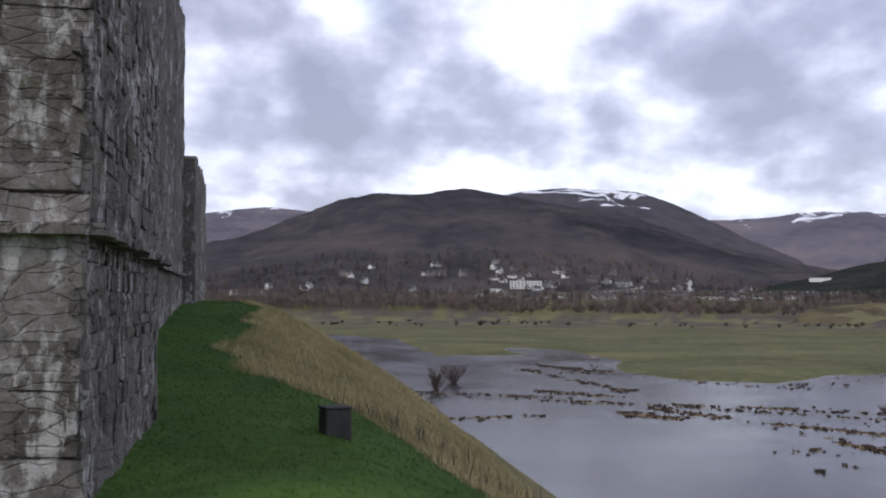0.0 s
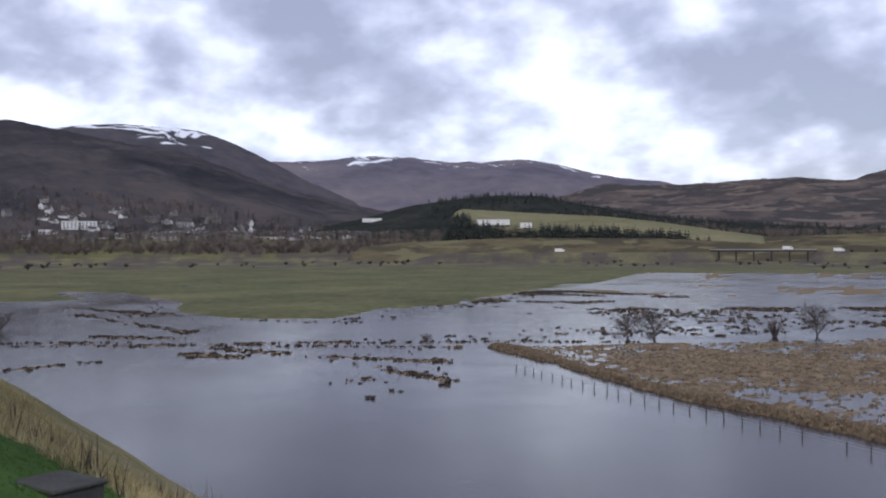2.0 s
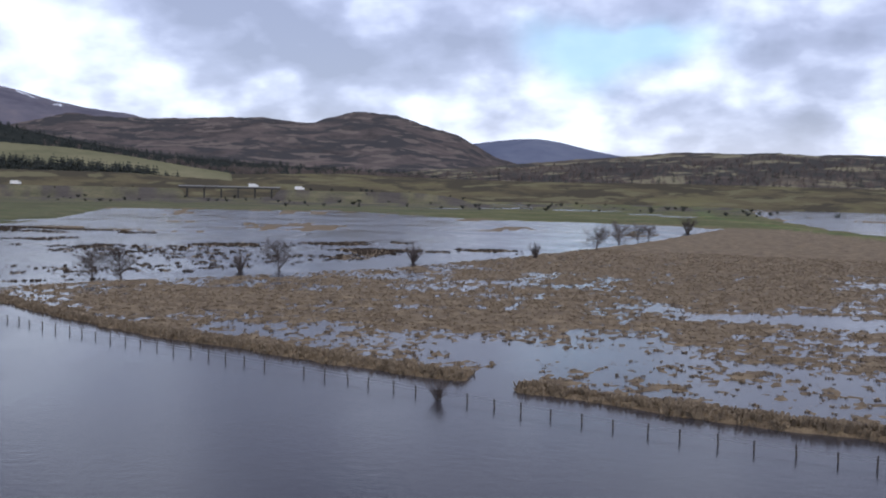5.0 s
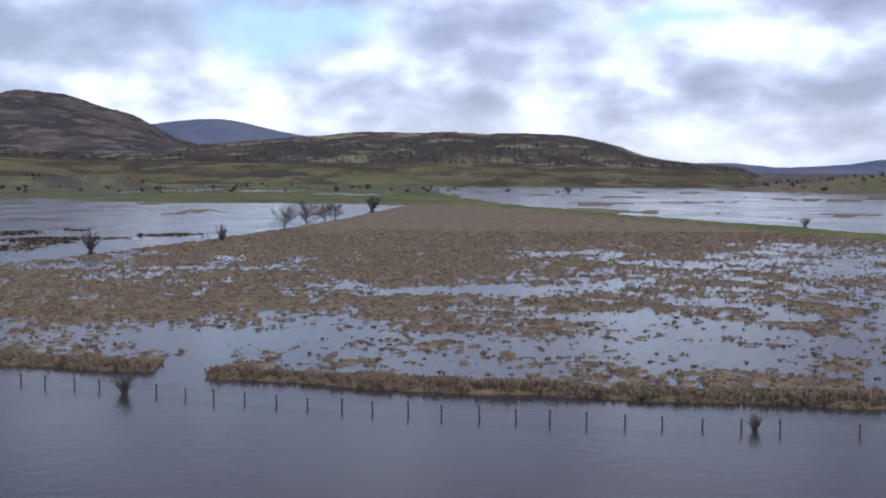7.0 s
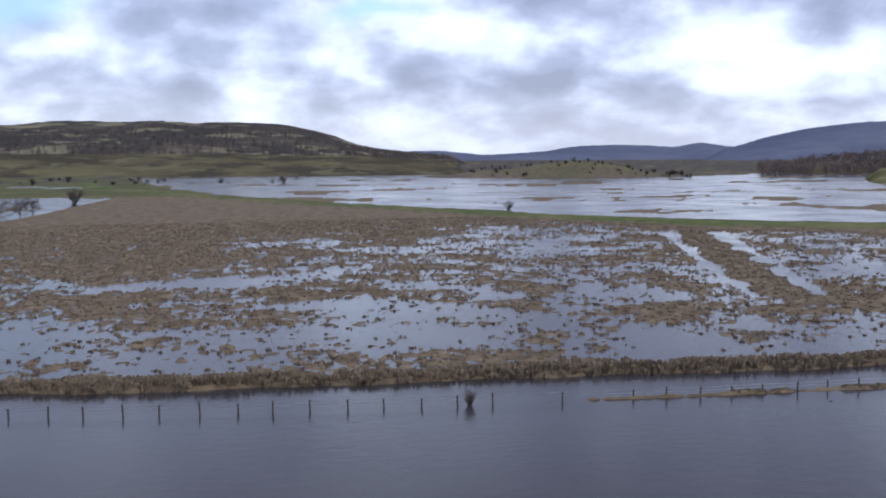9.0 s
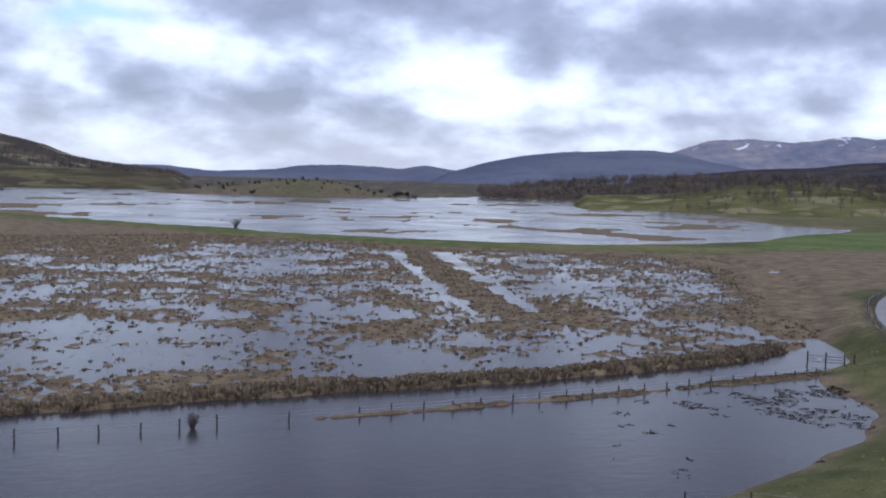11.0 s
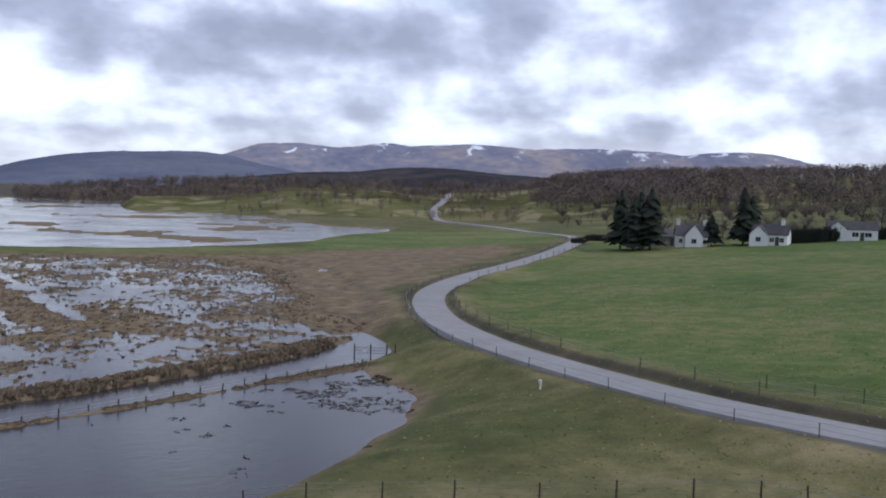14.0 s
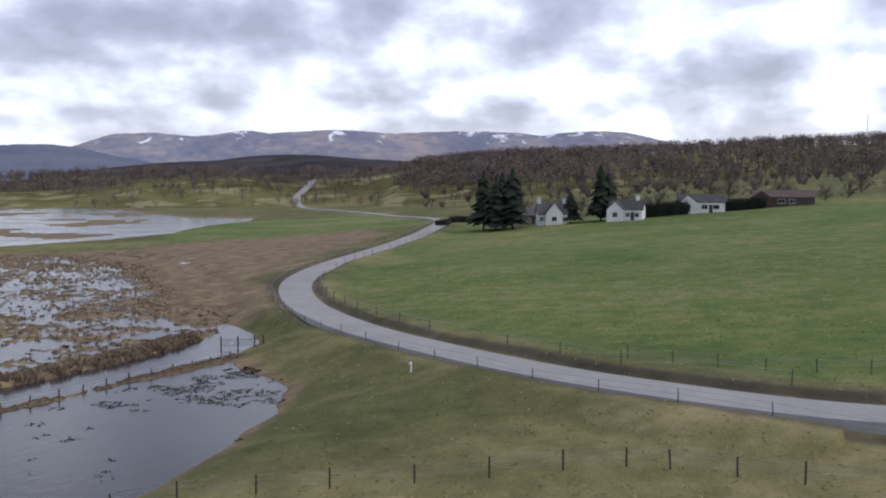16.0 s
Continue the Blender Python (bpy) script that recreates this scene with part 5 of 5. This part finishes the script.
def roof_bm(w, d, h, ridge, over=0.35, thick=0.16):
    """Two sloping slabs meeting at the ridge."""
    bm = bmesh.new()
    fall = (ridge - h) / (d / 2)
    for side in (-1, 1):
        y1, z1 = side * (d / 2 + over), h - over * fall
        c = [(-w / 2 - over, 0, ridge), (w / 2 + over, 0, ridge), (w / 2 + over, y1, z1), (-w / 2 - over, y1, z1)]
        lo = [bm.verts.new((x, y, z + 0.02)) for x, y, z in c]
        hi = [bm.verts.new((x, y, z + thick)) for x, y, z in c]
        bm.faces.new(lo)
        bm.faces.new(hi[::-1])
        for k in range(4):
            j = (k + 1) % 4
            bm.faces.new((lo[k], hi[k], hi[j], lo[j]))
    bmesh.ops.recalc_face_normals(bm, faces=bm.faces)
    return bm


def window_part(parent, x, y, z, w, h, face=-1, name="window"):
    """A frame proud of the wall, with its pane; face: -1 front, 1 rear."""
    bm = bmesh.new()
    t = 0.09
    for dx, dz, sx, sz in ((0, h / 2, w + t, t), (0, -h / 2, w + t, t), (-w / 2, 0, t, h), (w / 2, 0, t, h), (0, 0, t * 0.6, h)):
        box_bm(bm, pose(x + dx, y + face * 0.03, z + dz), (sx, 0.12, sz))
    frame_ob = part(name, bm, M_PAINT, parent)
    bm = bmesh.new()
    box_bm(bm, pose(x, y + face * 0.01, z), (w - t, 0.06, h - t))
    part("pane", bm, M_GLASS, frame_ob)
    return frame_ob


def house(label, w, d, h, ridge, wall, roof, chimneys=(), windows=(), door=None, wing=None, group=""):
    """A gabled house facing -y, with its ridge along x."""
    base = tagged(new("house"), label, "house", group)
    part("wall", gable_bm(w, d, h, ridge), wall, base)
    part("roof", roof_bm(w, d, h, ridge), roof, base)
    for x in chimneys:
        bm = bmesh.new()
        box_bm(bm, pose(x, 0, ridge + 0.25), (0.9, 0.6, 1.5), 0.03)
        box_bm(bm, pose(x, 0, ridge + 1.04), (1.05, 0.75, 0.12))
        for dx in (-0.22, 0.22):
            bmesh.ops.create_cone(bm, cap_ends=True, segments=8, radius1=0.12, radius2=0.1, depth=0.4, matrix=pose(x + dx, 0, ridge + 1.3))
        part("chimney", bm, wall, base)
    for x, z, ww, wh in windows:
        window_part(base, x, -d / 2, z, ww, wh)
    if door is not None:
        bm = bmesh.new()
        box_bm(bm, pose(door, -d / 2 - 0.02, 1.0), (0.95, 0.1, 2.05), 0.01)
        part("door", bm, M_POST, base)
    if wing is not None:
        x, ww, out, wr = wing
        body = gable_bm(d / 2 + out, ww, h * 0.98, wr)
        bmesh.ops.transform(body, matrix=pose(x, -(d / 2 + out) / 2, 0, 0, 0, 90), verts=body.verts)
        part("gable_wing", body, wall, base)
        cover = roof_bm(d / 2 + out, ww, h * 0.98, wr, 0.25)
        bmesh.ops.transform(cover, matrix=pose(x, -(d / 2 + out) / 2, 0, 0, 0, 90), verts=cover.verts)
        part("wing_roof", cover, roof, base)
        window_part(base, x, -(d / 2 + out), h * 0.5, 1.3, 1.2)
    return base


def stand(ob, x, y, turn=0.0, slope=""):
    """Sets a house down facing the mound, turned by some degrees."""
    ob.matrix_basis = pose(x, y, surface(x, y, slope) + 0.1, 0, 0, -math.degrees(math.atan2(x, y)) + turn)
    return ob


stand(house("white harled one-and-a-half storey cottage with slate roof", 7.5, 5.6, 2.9, 5.4, M_HARL, M_SLATE, (-3.3, 3.3), ((-2.8, 1.4, 0.9, 1.1), (2.9, 1.4, 0.9, 1.1)), None, (0.3, 4.4, 1.4, 5.6)), 246, 82, 6)
stand(house("white harled bungalow with grey slate roof and gable end", 8.4, 7, 2.7, 4.9, M_HARL, M_SLATE, (2.6,), ((0.6, 1.3, 1.1, 1.1), (2.9, 1.3, 1.1, 1.1)), 1.8, (-2.4, 4.2, 1.4, 4.7)), 250, 63, -8)
stand(house("long white bungalow with grey roof beside a pasture", 11.6, 7, 2.8, 4.6, M_HARL, M_SLATE, (), ((0.6, 1.45, 1.6, 1.2), (3.6, 1.45, 1.6, 1.2)), 2.2, (-3.7, 4.4, 1.6, 4.6)), 268, 47.6, 4)
stand(house("low brown timber bungalow with brown roof", 15.5, 8, 2.4, 4.1, M_TIMBER, M_BROWNROOF, (), ((-0.5, 1.3, 1.8, 1.1), (2.2, 1.3, 1.4, 1.1)), None, (-5.6, 4.6, 1.2, 3.9)), 280, 28, 0)
stand(house("grey stone outbuilding behind dark firs", 7, 5, 2.6, 4.4, M_GREYWALL, M_SLATE, (), ((0, 1.3, 0.9, 0.9),), 2.0), 252, 92, 20)

KINDS = [
    house("white harled village house with slate roof", 11, 7, 5.2, 8.4, M_HARL, M_SLATE, (-4.8, 4.8), ((-3.4, 1.5, 1.2, 1.5), (3.4, 1.5, 1.2, 1.5), (-3.4, 4.1, 1.2, 1.3), (0, 4.1, 1.2, 1.3), (3.4, 4.1, 1.2, 1.3)), 0.0),
    house("grey stone village house with slate roof", 12, 7.5, 5.4, 9, M_GREYWALL, M_SLATE, (-5.2, 5.2), ((-3.6, 1.5, 1.2, 1.5), (3.6, 1.5, 1.2, 1.5), (-3.6, 4.3, 1.2, 1.3), (3.6, 4.3, 1.2, 1.3)), 0.0),
    house("low white village bungalow", 14, 8, 2.9, 5.6, M_HARL, M_SLATE, (3.0,), ((-4, 1.5, 2, 1.3), (3.6, 1.5, 2, 1.3)), -0.5),
    house("grey stone village terrace with slate roof", 22, 8, 5.4, 8.8, M_GREYWALL, M_SLATE, (-10, -3.3, 3.3, 10), ((-8, 1.5, 1.3, 1.5), (-3, 1.5, 1.3, 1.5), (3, 1.5, 1.3, 1.5), (8, 1.5, 1.3, 1.5), (-8, 4.3, 1.3, 1.3), (-3, 4.3, 1.3, 1.3), (3, 4.3, 1.3, 1.3), (8, 4.3, 1.3, 1.3)), 0.0),
]
for ob in KINDS:
    tagged(ob, group="village houses")
spots = random.Random(12)
placed = 0
for k in range(400):
    a = spots.gauss(-60.5, 6.5) if k % 5 else spots.uniform(-86, -46)
    r = spots.uniform(1270, 1600) if abs(a + 61) < 9 else spots.uniform(1330, 1620)
    if not -88 < a < -46:
        continue
    x, y = r * math.sin(radians(a)), r * math.cos(radians(a))
    ob = KINDS[placed] if placed < 4 else copy_thing(KINDS[spots.choice((0, 0, 1, 1, 2, 2, 3))], Matrix())
    stand(ob, x, y, spots.uniform(-75, 75), "hill_2")
    placed += 1
    if placed == 190:
        break


def hall(label, w, d, h, x, y, turn=0.0, slope="", storeys=1):
    """A flat-roofed block with rows of windows."""
    base = tagged(new("hall"), label, "building")
    bm = bmesh.new()
    box_bm(bm, pose(0, 0, h / 2 - 0.5), (w, d, h + 1), 0.05)
    part("wall", bm, M_HARL, base)
    bm = bmesh.new()
    box_bm(bm, pose(0, 0, h + 0.2), (w + 0.8, d + 0.8, 0.4), 0.05)
    part("roof", bm, M_CONCRETE, base)
    for s in range(storeys):
        for k in range(int(w / 5)):
            window_part(base, -w / 2 + 2.5 + 5 * k, -d / 2, 1.8 + 3.2 * s, 2.6, 1.5)
    return stand(base, x, y, turn, slope)


def at(a, r):
    return r * math.sin(radians(a)), r * math.cos(radians(a))


hall("large pale three-storey school block in the village", 46, 16, 11, *at(-68.3, 1470), 5, "hill_2", 3)
hall("white flat-roofed hall in the village", 44, 18, 7.5, *at(-66.1, 1420), -4, "hill_2", 2)
hall("white flat-roofed shed in the village", 24, 12, 6, *at(-64.2, 1440), 0, "hill_2")
hall("small white flat-roofed shed in the village", 18, 12, 6, *at(-70.0, 1440), 0, "hill_2")
hall("low white block on the village slope", 30, 12, 5, *at(-52.2, 1540), 0, "hill_13", 0)
hall("long white shed below the pale field", 34, 12, 5, *at(-45.2, 1024), 0, "hill_14", 0)
hall("small white shed below the pale field", 12, 9, 4.5, *at(-43.3, 1020), 0, "hill_14", 0)


# ---- fences, gate, bridge and small things ----
def post_bm(h, w=0.11, seed=0):
    """A leaning round fence post with a worn top."""
    q = random.Random(seed)
    bm = bmesh.new()
    bmesh.ops.create_cone(bm, cap_ends=True, segments=7, radius1=w / 2, radius2=w / 2 * 0.9, depth=h + 0.8, matrix=pose(0, 0, (h - 0.8) / 2, q.uniform(-3, 3), q.uniform(-4, 4)))
    for v in bm.verts:
        if v.co.z > h - 0.1:
            v.co.z += q.uniform(-0.03, 0.03)
    return bm


def strand(parent, points, r=0.012, name="wire"):
    """A wire drawn along the posts."""
    verts, faces = [], []
    for a, b in zip(points[:-1], points[1:]):
        tube(verts, faces, a, b, r, r, 3)
    new(name, tri_mesh(name, np.array(verts), np.array(faces), M_STEEL)).parent = parent


def fence(label, line, gap, h, level=None, wires=(), w=0.12, skip=0.0, seed=0):
    """Posts along a line, with strands of wire."""
    base = tagged(new("fence"), label, "fence")
    q = random.Random(seed)
    shapes = []
    for k in range(5):
        me = bpy.data.meshes.new("post")
        bm = post_bm(h, w, seed + k)
        bm.to_mesh(me)
        bm.free()
        me.materials.append(M_POST)
        shapes.append(me)
    tops = []
    for x, y in (smooth_line(line, gap) if gap else line):
        if q.random() < skip:
            continue
        x, y = x + q.uniform(-0.12, 0.12), y + q.uniform(-0.1, 0.1)
        z = level if level is not None else surface(x, y)
        ob = new("post", shapes[q.randrange(5)])
        ob.parent = base
        ob.matrix_basis = pose(x, y, z + q.uniform(-0.12, 0.06), 0, 0, q.uniform(0, 360))
        tops.append(Vector((x, y, z)))
    for up in wires:
        strand(base, [p + Vector((0, 0, up)) for p in tops])
    return base


fence("weathered timber post fence standing in flood water", FENCE, 2.42, 0.72, -0.02, (0.4, 0.62), 0.13, 0.03, 3)
fence("timber post and wire fence across the lower pasture", [(36.4, 34.8), (38, 31.8), (39.6, 28.4), (41.4, 25.1), (43.1, 21.4), (45, 18), (47, 14.8), (48.3, 12), (48.5, 9.8), (48.2, 6.6), (48, 3.6), (48, 0), (48, -4)], 0, 1.05, None, (0.4, 0.7, 0.95), 0.11, 0.0, 8)
verge = smooth_line(ROAD, 6.0)
ahead = np.gradient(verge, axis=0)
ahead /= np.hypot(*ahead.T)[:, None]
near_side = verge + np.stack([-ahead[:, 1], ahead[:, 0]], -1) * 3.3
far_side = verge - np.stack([-ahead[:, 1], ahead[:, 0]], -1) * 3.6
fence("low timber posts along the road's lower verge", [tuple(p) for p in near_side[4:62]], 6.0, 0.9, None, (0.5, 0.85), 0.065, 0.05, 12)
fence("timber posts along the pasture's roadside edge", [tuple(p) for p in far_side[10:58]], 6.5, 1.0, None, (0.5, 0.9), 0.08, 0.2, 14)
fence("field fence posts on the pasture slope", [(72.5, 18), (71, 10), (70.2, 5.5), (70, 2), (70, -12)], 3.4, 1.0, None, (0.5, 0.9), 0.08, 0.0, 15)


def timber_gate(x, y, turn):
    """A field gate with two stout posts."""
    base = tagged(new("field_gate"), "dark timber field gate at the flood's edge", "gate")
    for dx in (-1.9, 1.9, 0.0, 2.9):
        bm = bmesh.new()
        box_bm(bm, pose(dx, 0, 0.4), (0.16, 0.16, 2.0), 0.02)
        part("post", bm, M_POST, base)
    for k in range(3):
        bm = bmesh.new()
        box_bm(bm, pose(0, 0.06, 0.3 + 0.32 * k), (3.7, 0.04, 0.06), 0.01)
        part("rail", bm, M_POST, base)
    bm = bmesh.new()
    box_bm(bm, pose(-0.7, -0.06, 0.62), (0.5, 0.03, 0.36), 0.005)
    part("sign_plate", bm, M_PAINT, base, "small plain white plate")
    base.matrix_basis = pose(x, y, max(surface(x, y), 0) + 0.1, 0, 0, turn) @ Matrix.Scale(0.85, 4)
    return base


timber_gate(79.2, 58.6, -52)
marker = tagged(new("marker_post"), "short white marker post on the rough verge", "post")
part("shaft", post_bm(0.6, 0.16, 2), M_PAINT, marker)
cap_bm = bmesh.new()
bmesh.ops.create_uvsphere(cap_bm, u_segments=10, v_segments=6, radius=0.14, matrix=pose(0, 0, 0.62))
part("cap", cap_bm, M_PAINT, marker)
marker.location = (65.4, 32.7, surface(65.4, 32.7))


def road_bridge():
    """The main road's low bridge: deck, parapets and piers."""
    a, b = Vector((*at(-33, 862), 1.2)), Vector((*at(-27.4, 862), 1.2))
    base = tagged(new("bridge"), "long low concrete road bridge across the flats", "bridge")
    length = (b - a).length
    turn = math.degrees(math.atan2(b.y - a.y, b.x - a.x))
    base.matrix_basis = pose(*((a + b) / 2), 0, 0, turn)
    bm = bmesh.new()
    box_bm(bm, pose(0, 0, 8.2), (length, 10, 1.2), 0.05)
    part("deck", bm, M_SHADED, base)
    for side in (-1, 1):
        bm = bmesh.new()
        box_bm(bm, pose(0, side * 4.9, 9.4), (length, 0.2, 0.5), 0.02)
        for k in range(20):
            box_bm(bm, pose(-length / 2 + (k + 0.5) * length / 20, side * 4.9, 9.0), (0.15, 0.15, 0.7))
        part("parapet", bm, M_STEEL, base)
    for k in range(6):
        bm = bmesh.new()
        box_bm(bm, pose(-length / 2 + (k + 0.5) * length / 6, 0, 2.6), (1.2, 7, 10.2), 0.1)
        part("pier", bm, M_SHADED, base)
    return base


road_bridge()


def lorry(x, y, z, turn, label):
    """A white box van: body, cab and wheels."""
    base = tagged(new("van"), label, "van")
    bm = bmesh.new()
    box_bm(bm, pose(-0.8, 0, 2.0), (6.2, 2.4, 2.7), 0.06)
    part("body", bm, M_PAINT, base)
    bm = bmesh.new()
    box_bm(bm, pose(3.3, 0, 1.5), (1.9, 2.3, 2.0), 0.2)
    part("cab", bm, M_PAINT, base)
    bm = bmesh.new()
    box_bm(bm, pose(4.15, 0, 1.95), (0.3, 2.0, 0.8), 0.05)
    part("windscreen", bm, M_GLASS, base)
    for dx in (-2.6, 3.0):
        for dy in (-1.05, 1.05):
            bm = bmesh.new()
            bmesh.ops.create_cone(bm, cap_ends=True, segments=14, radius1=0.45, radius2=0.45, depth=0.28, matrix=pose(dx, dy, 0.45, 90))
            part("wheel", bm, M_TYRE, base)
    base.matrix_basis = pose(x, y, z, 0, 0, turn)
    return base


vx, vy = at(-41.4, 862)
lorry(vx, vy, surface(vx, vy), 40, "white box van on the main road across the flats")
vx, vy = at(-28.9, 862)
lorry(vx, vy, 10.0, 31, "white box van crossing the concrete bridge")
vx, vy = at(-26.3, 862)
lorry(vx, vy, surface(vx, vy), 28, "white box van beyond the concrete bridge")


def mast(x, y, h, slope=""):
    """A slim lattice mast on the wooded ridge."""
    base = tagged(new("radio_mast"), "slim grey lattice radio mast on the ridge", "mast")
    verts, faces = [], []
    for k in range(3):
        w = 2.094 * k
        tube(verts, faces, (math.cos(w) * 1.1, math.sin(w) * 1.1, -1), (math.cos(w) * 0.3, math.sin(w) * 0.3, h), 0.12, 0.09)
    new("leg_frame", tri_mesh("leg_frame", np.array(verts), np.array(faces), M_STEEL)).parent = base
    verts, faces = [], []
    for j in range(14):
        z, r = h * j / 14, 1.1 - 0.8 * j / 14
        for k in range(3):
            w, w2 = 2.094 * k, 2.094 * (k + 1)
            tube(verts, faces, (math.cos(w) * r, math.sin(w) * r, z), (math.cos(w2) * r, math.sin(w2) * r, z + h / 14), 0.06, 0.06)
    new("bracing", tri_mesh("bracing", np.array(verts), np.array(faces), M_STEEL)).parent = base
    base.location = (x, y, surface(x, y, slope))
    return base


mast(*at(88.4, 880), 24, "hill_12")


def stone_block(label, x, y, size, turn, lid):
    """A squat stone block with worn edges and a capping."""
    base = tagged(new("stone_block"), label, "stone")
    bm = bmesh.new()
    box_bm(bm, pose(0, 0, size[2] / 2 - 0.1), (size[0], size[1], size[2] + 0.2), 0.02)
    bmesh.ops.subdivide_edges(bm, edges=bm.edges, cuts=1)
    for v in bm.verts:
        v.co += Vector([noise.noise(v.co * 9 + Vector((k, 0, 0))) * 0.012 for k in range(3)])
    part("body", bm, M_DARKSTONE, base)
    bm = bmesh.new()
    box_bm(bm, pose(0, 0, size[2] + lid / 2), (size[0] + 0.03, size[1] + 0.03, lid), 0.012)
    part("capping", bm, M_DARKSTONE, base)
    base.matrix_basis = pose(x, y, surface(x, y), 0, 0, turn)
    return base


stone_block("dark squared stone block standing on turf", -12.35, 2.35, (0.33, 0.33, 0.34), 8, 0.03)
stone_block("broad dark stone slab lying on the mound's brow", -8.4, 3.15, (0.62, 0.5, 0.1), 12, 0.04)


# ---- stones of the castle wall ----
def stone_mesh(seed):
    """A rough squared stone one unit in size, its face a little domed."""
    q = random.Random(seed)
    bm = bmesh.new()
    bmesh.ops.create_cube(bm, size=1.0)
    front = [f for f in bm.faces if f.normal.y > 0.9]
    inset = bmesh.ops.inset_region(bm, faces=front, thickness=0.1, depth=0.0)
    for v in bm.verts:
        v.co.x += q.uniform(-0.06, 0.06)
        v.co.z += q.uniform(-0.07, 0.07)
        if v.co.y > 0:
            v.co.y += q.uniform(-0.12, 0.12)
    for f in front:
        for v in f.verts:
            v.co.y += 0.12
    me = bpy.data.meshes.new("stone")
    bm.to_mesh(me)
    bm.free()
    me.materials.append(M_STONE)
    return me


STONES = [stone_mesh(k) for k in range(12)]
laid = random.Random(9)


def lay(wall, s0, s1, z0, z1, face, h0, h1, w0, w1, limit):
    """Courses of uneven stones set in a wall's face."""
    z, count = z0, 0
    host = bpy.data.objects[wall]
    while z < z1 and count < limit:
        h = laid.uniform(h0, h1)
        s = s0 + laid.uniform(-0.2, 0)
        while s < s1 and count < limit:
            w = min(laid.uniform(w0, w1), s1 - s + 0.05)
            if w < 0.12:
                break
            if laid.random() > 0.06:
                ob = new("stone", STONES[laid.randrange(12)])
                ob.parent = host
                tilt = laid.uniform(-4, 4)
                out = face - 0.012 * (z - 14.2) - 0.02 + laid.uniform(-0.02, 0.015)
                ob.matrix_basis = wall_pose(s + w / 2, out, z + h / 2) @ pose(0, 0, 0, 0, tilt) @ Matrix.Diagonal((w * laid.uniform(0.85, 1.05), 0.06, h * laid.uniform(0.75, 1.08), 1))
                count += 1
            s += w
        z += h * 1.02


lay("wall_near", 7.62, 13.4, 14.8, 16.92, -1.2, 0.1, 0.24, 0.15, 0.5, 230)
lay("wall_near", 7.62, 13.4, 17.12, 19.6, -1.2, 0.12, 0.28, 0.2, 0.6, 250)


def end_pose(p, s, z):
    """A pose on the wall's near end: x across it, y towards the open ground, z up."""
    m = Matrix((-ASIDE, -ALONG, Vector((0, 0, 1)))).transposed().to_4x4()
    m.translation = ALONG * s + ASIDE * p + Vector((0, 0, z))
    return m


def quoins(wall, end, p0, p1, z0, z1):
    """Flat, uneven coursed stones over the wall's near end."""
    host = bpy.data.objects[wall]
    z = z0
    while z < z1:
        h = laid.uniform(0.1, 0.42)
        p = p0
        while p > p1:
            w = laid.uniform(0.4, 1.2)
            ob = new("stone", STONES[laid.randrange(12)])
            ob.parent = host
            ob.matrix_basis = end_pose(p - w / 2, end - 0.01 + laid.uniform(-0.012, 0.012), z + h / 2) @ pose(0, 0, 0, 0, laid.uniform(-3, 3)) @ Matrix.Diagonal((w * 1.06, 0.055, h * laid.uniform(0.94, 1.1), 1))
            p -= w
        z += h


quoins("wall_near", 7.6, -1.22, -2.8, 14.8, 19.8)


def string_course(wall, s0, s1, face, z, w0, w1, proud):
    """A projecting course of thin slabs."""
    s, host = s0, bpy.data.objects[wall]
    while s < s1:
        w = laid.uniform(w0, w1)
        ob = new("slab", STONES[laid.randrange(12)])
        ob.parent = host
        ob.matrix_basis = wall_pose(s + w / 2, face + proud / 2, z + laid.uniform(-0.02, 0.02)) @ Matrix.Diagonal((w * 0.97, proud + 0.1, 0.09, 1))
        s += w


string_course("wall_near", 7.55, 13.5, -1.2, 17.02, 0.3, 0.7, 0.08)
string_course("wall_west", 13.8, 35.5, -2.38, 17.4, 0.6, 1.2, 0.08)
for k in range(4):
    slab = new("slab", STONES[k])
    slab.parent = bpy.data.objects["wall_near"]
    slab.matrix_basis = end_pose(-1.4 - 0.5 * k, 7.56, 17.02) @ Matrix.Diagonal((0.49, 0.2, 0.09, 1))
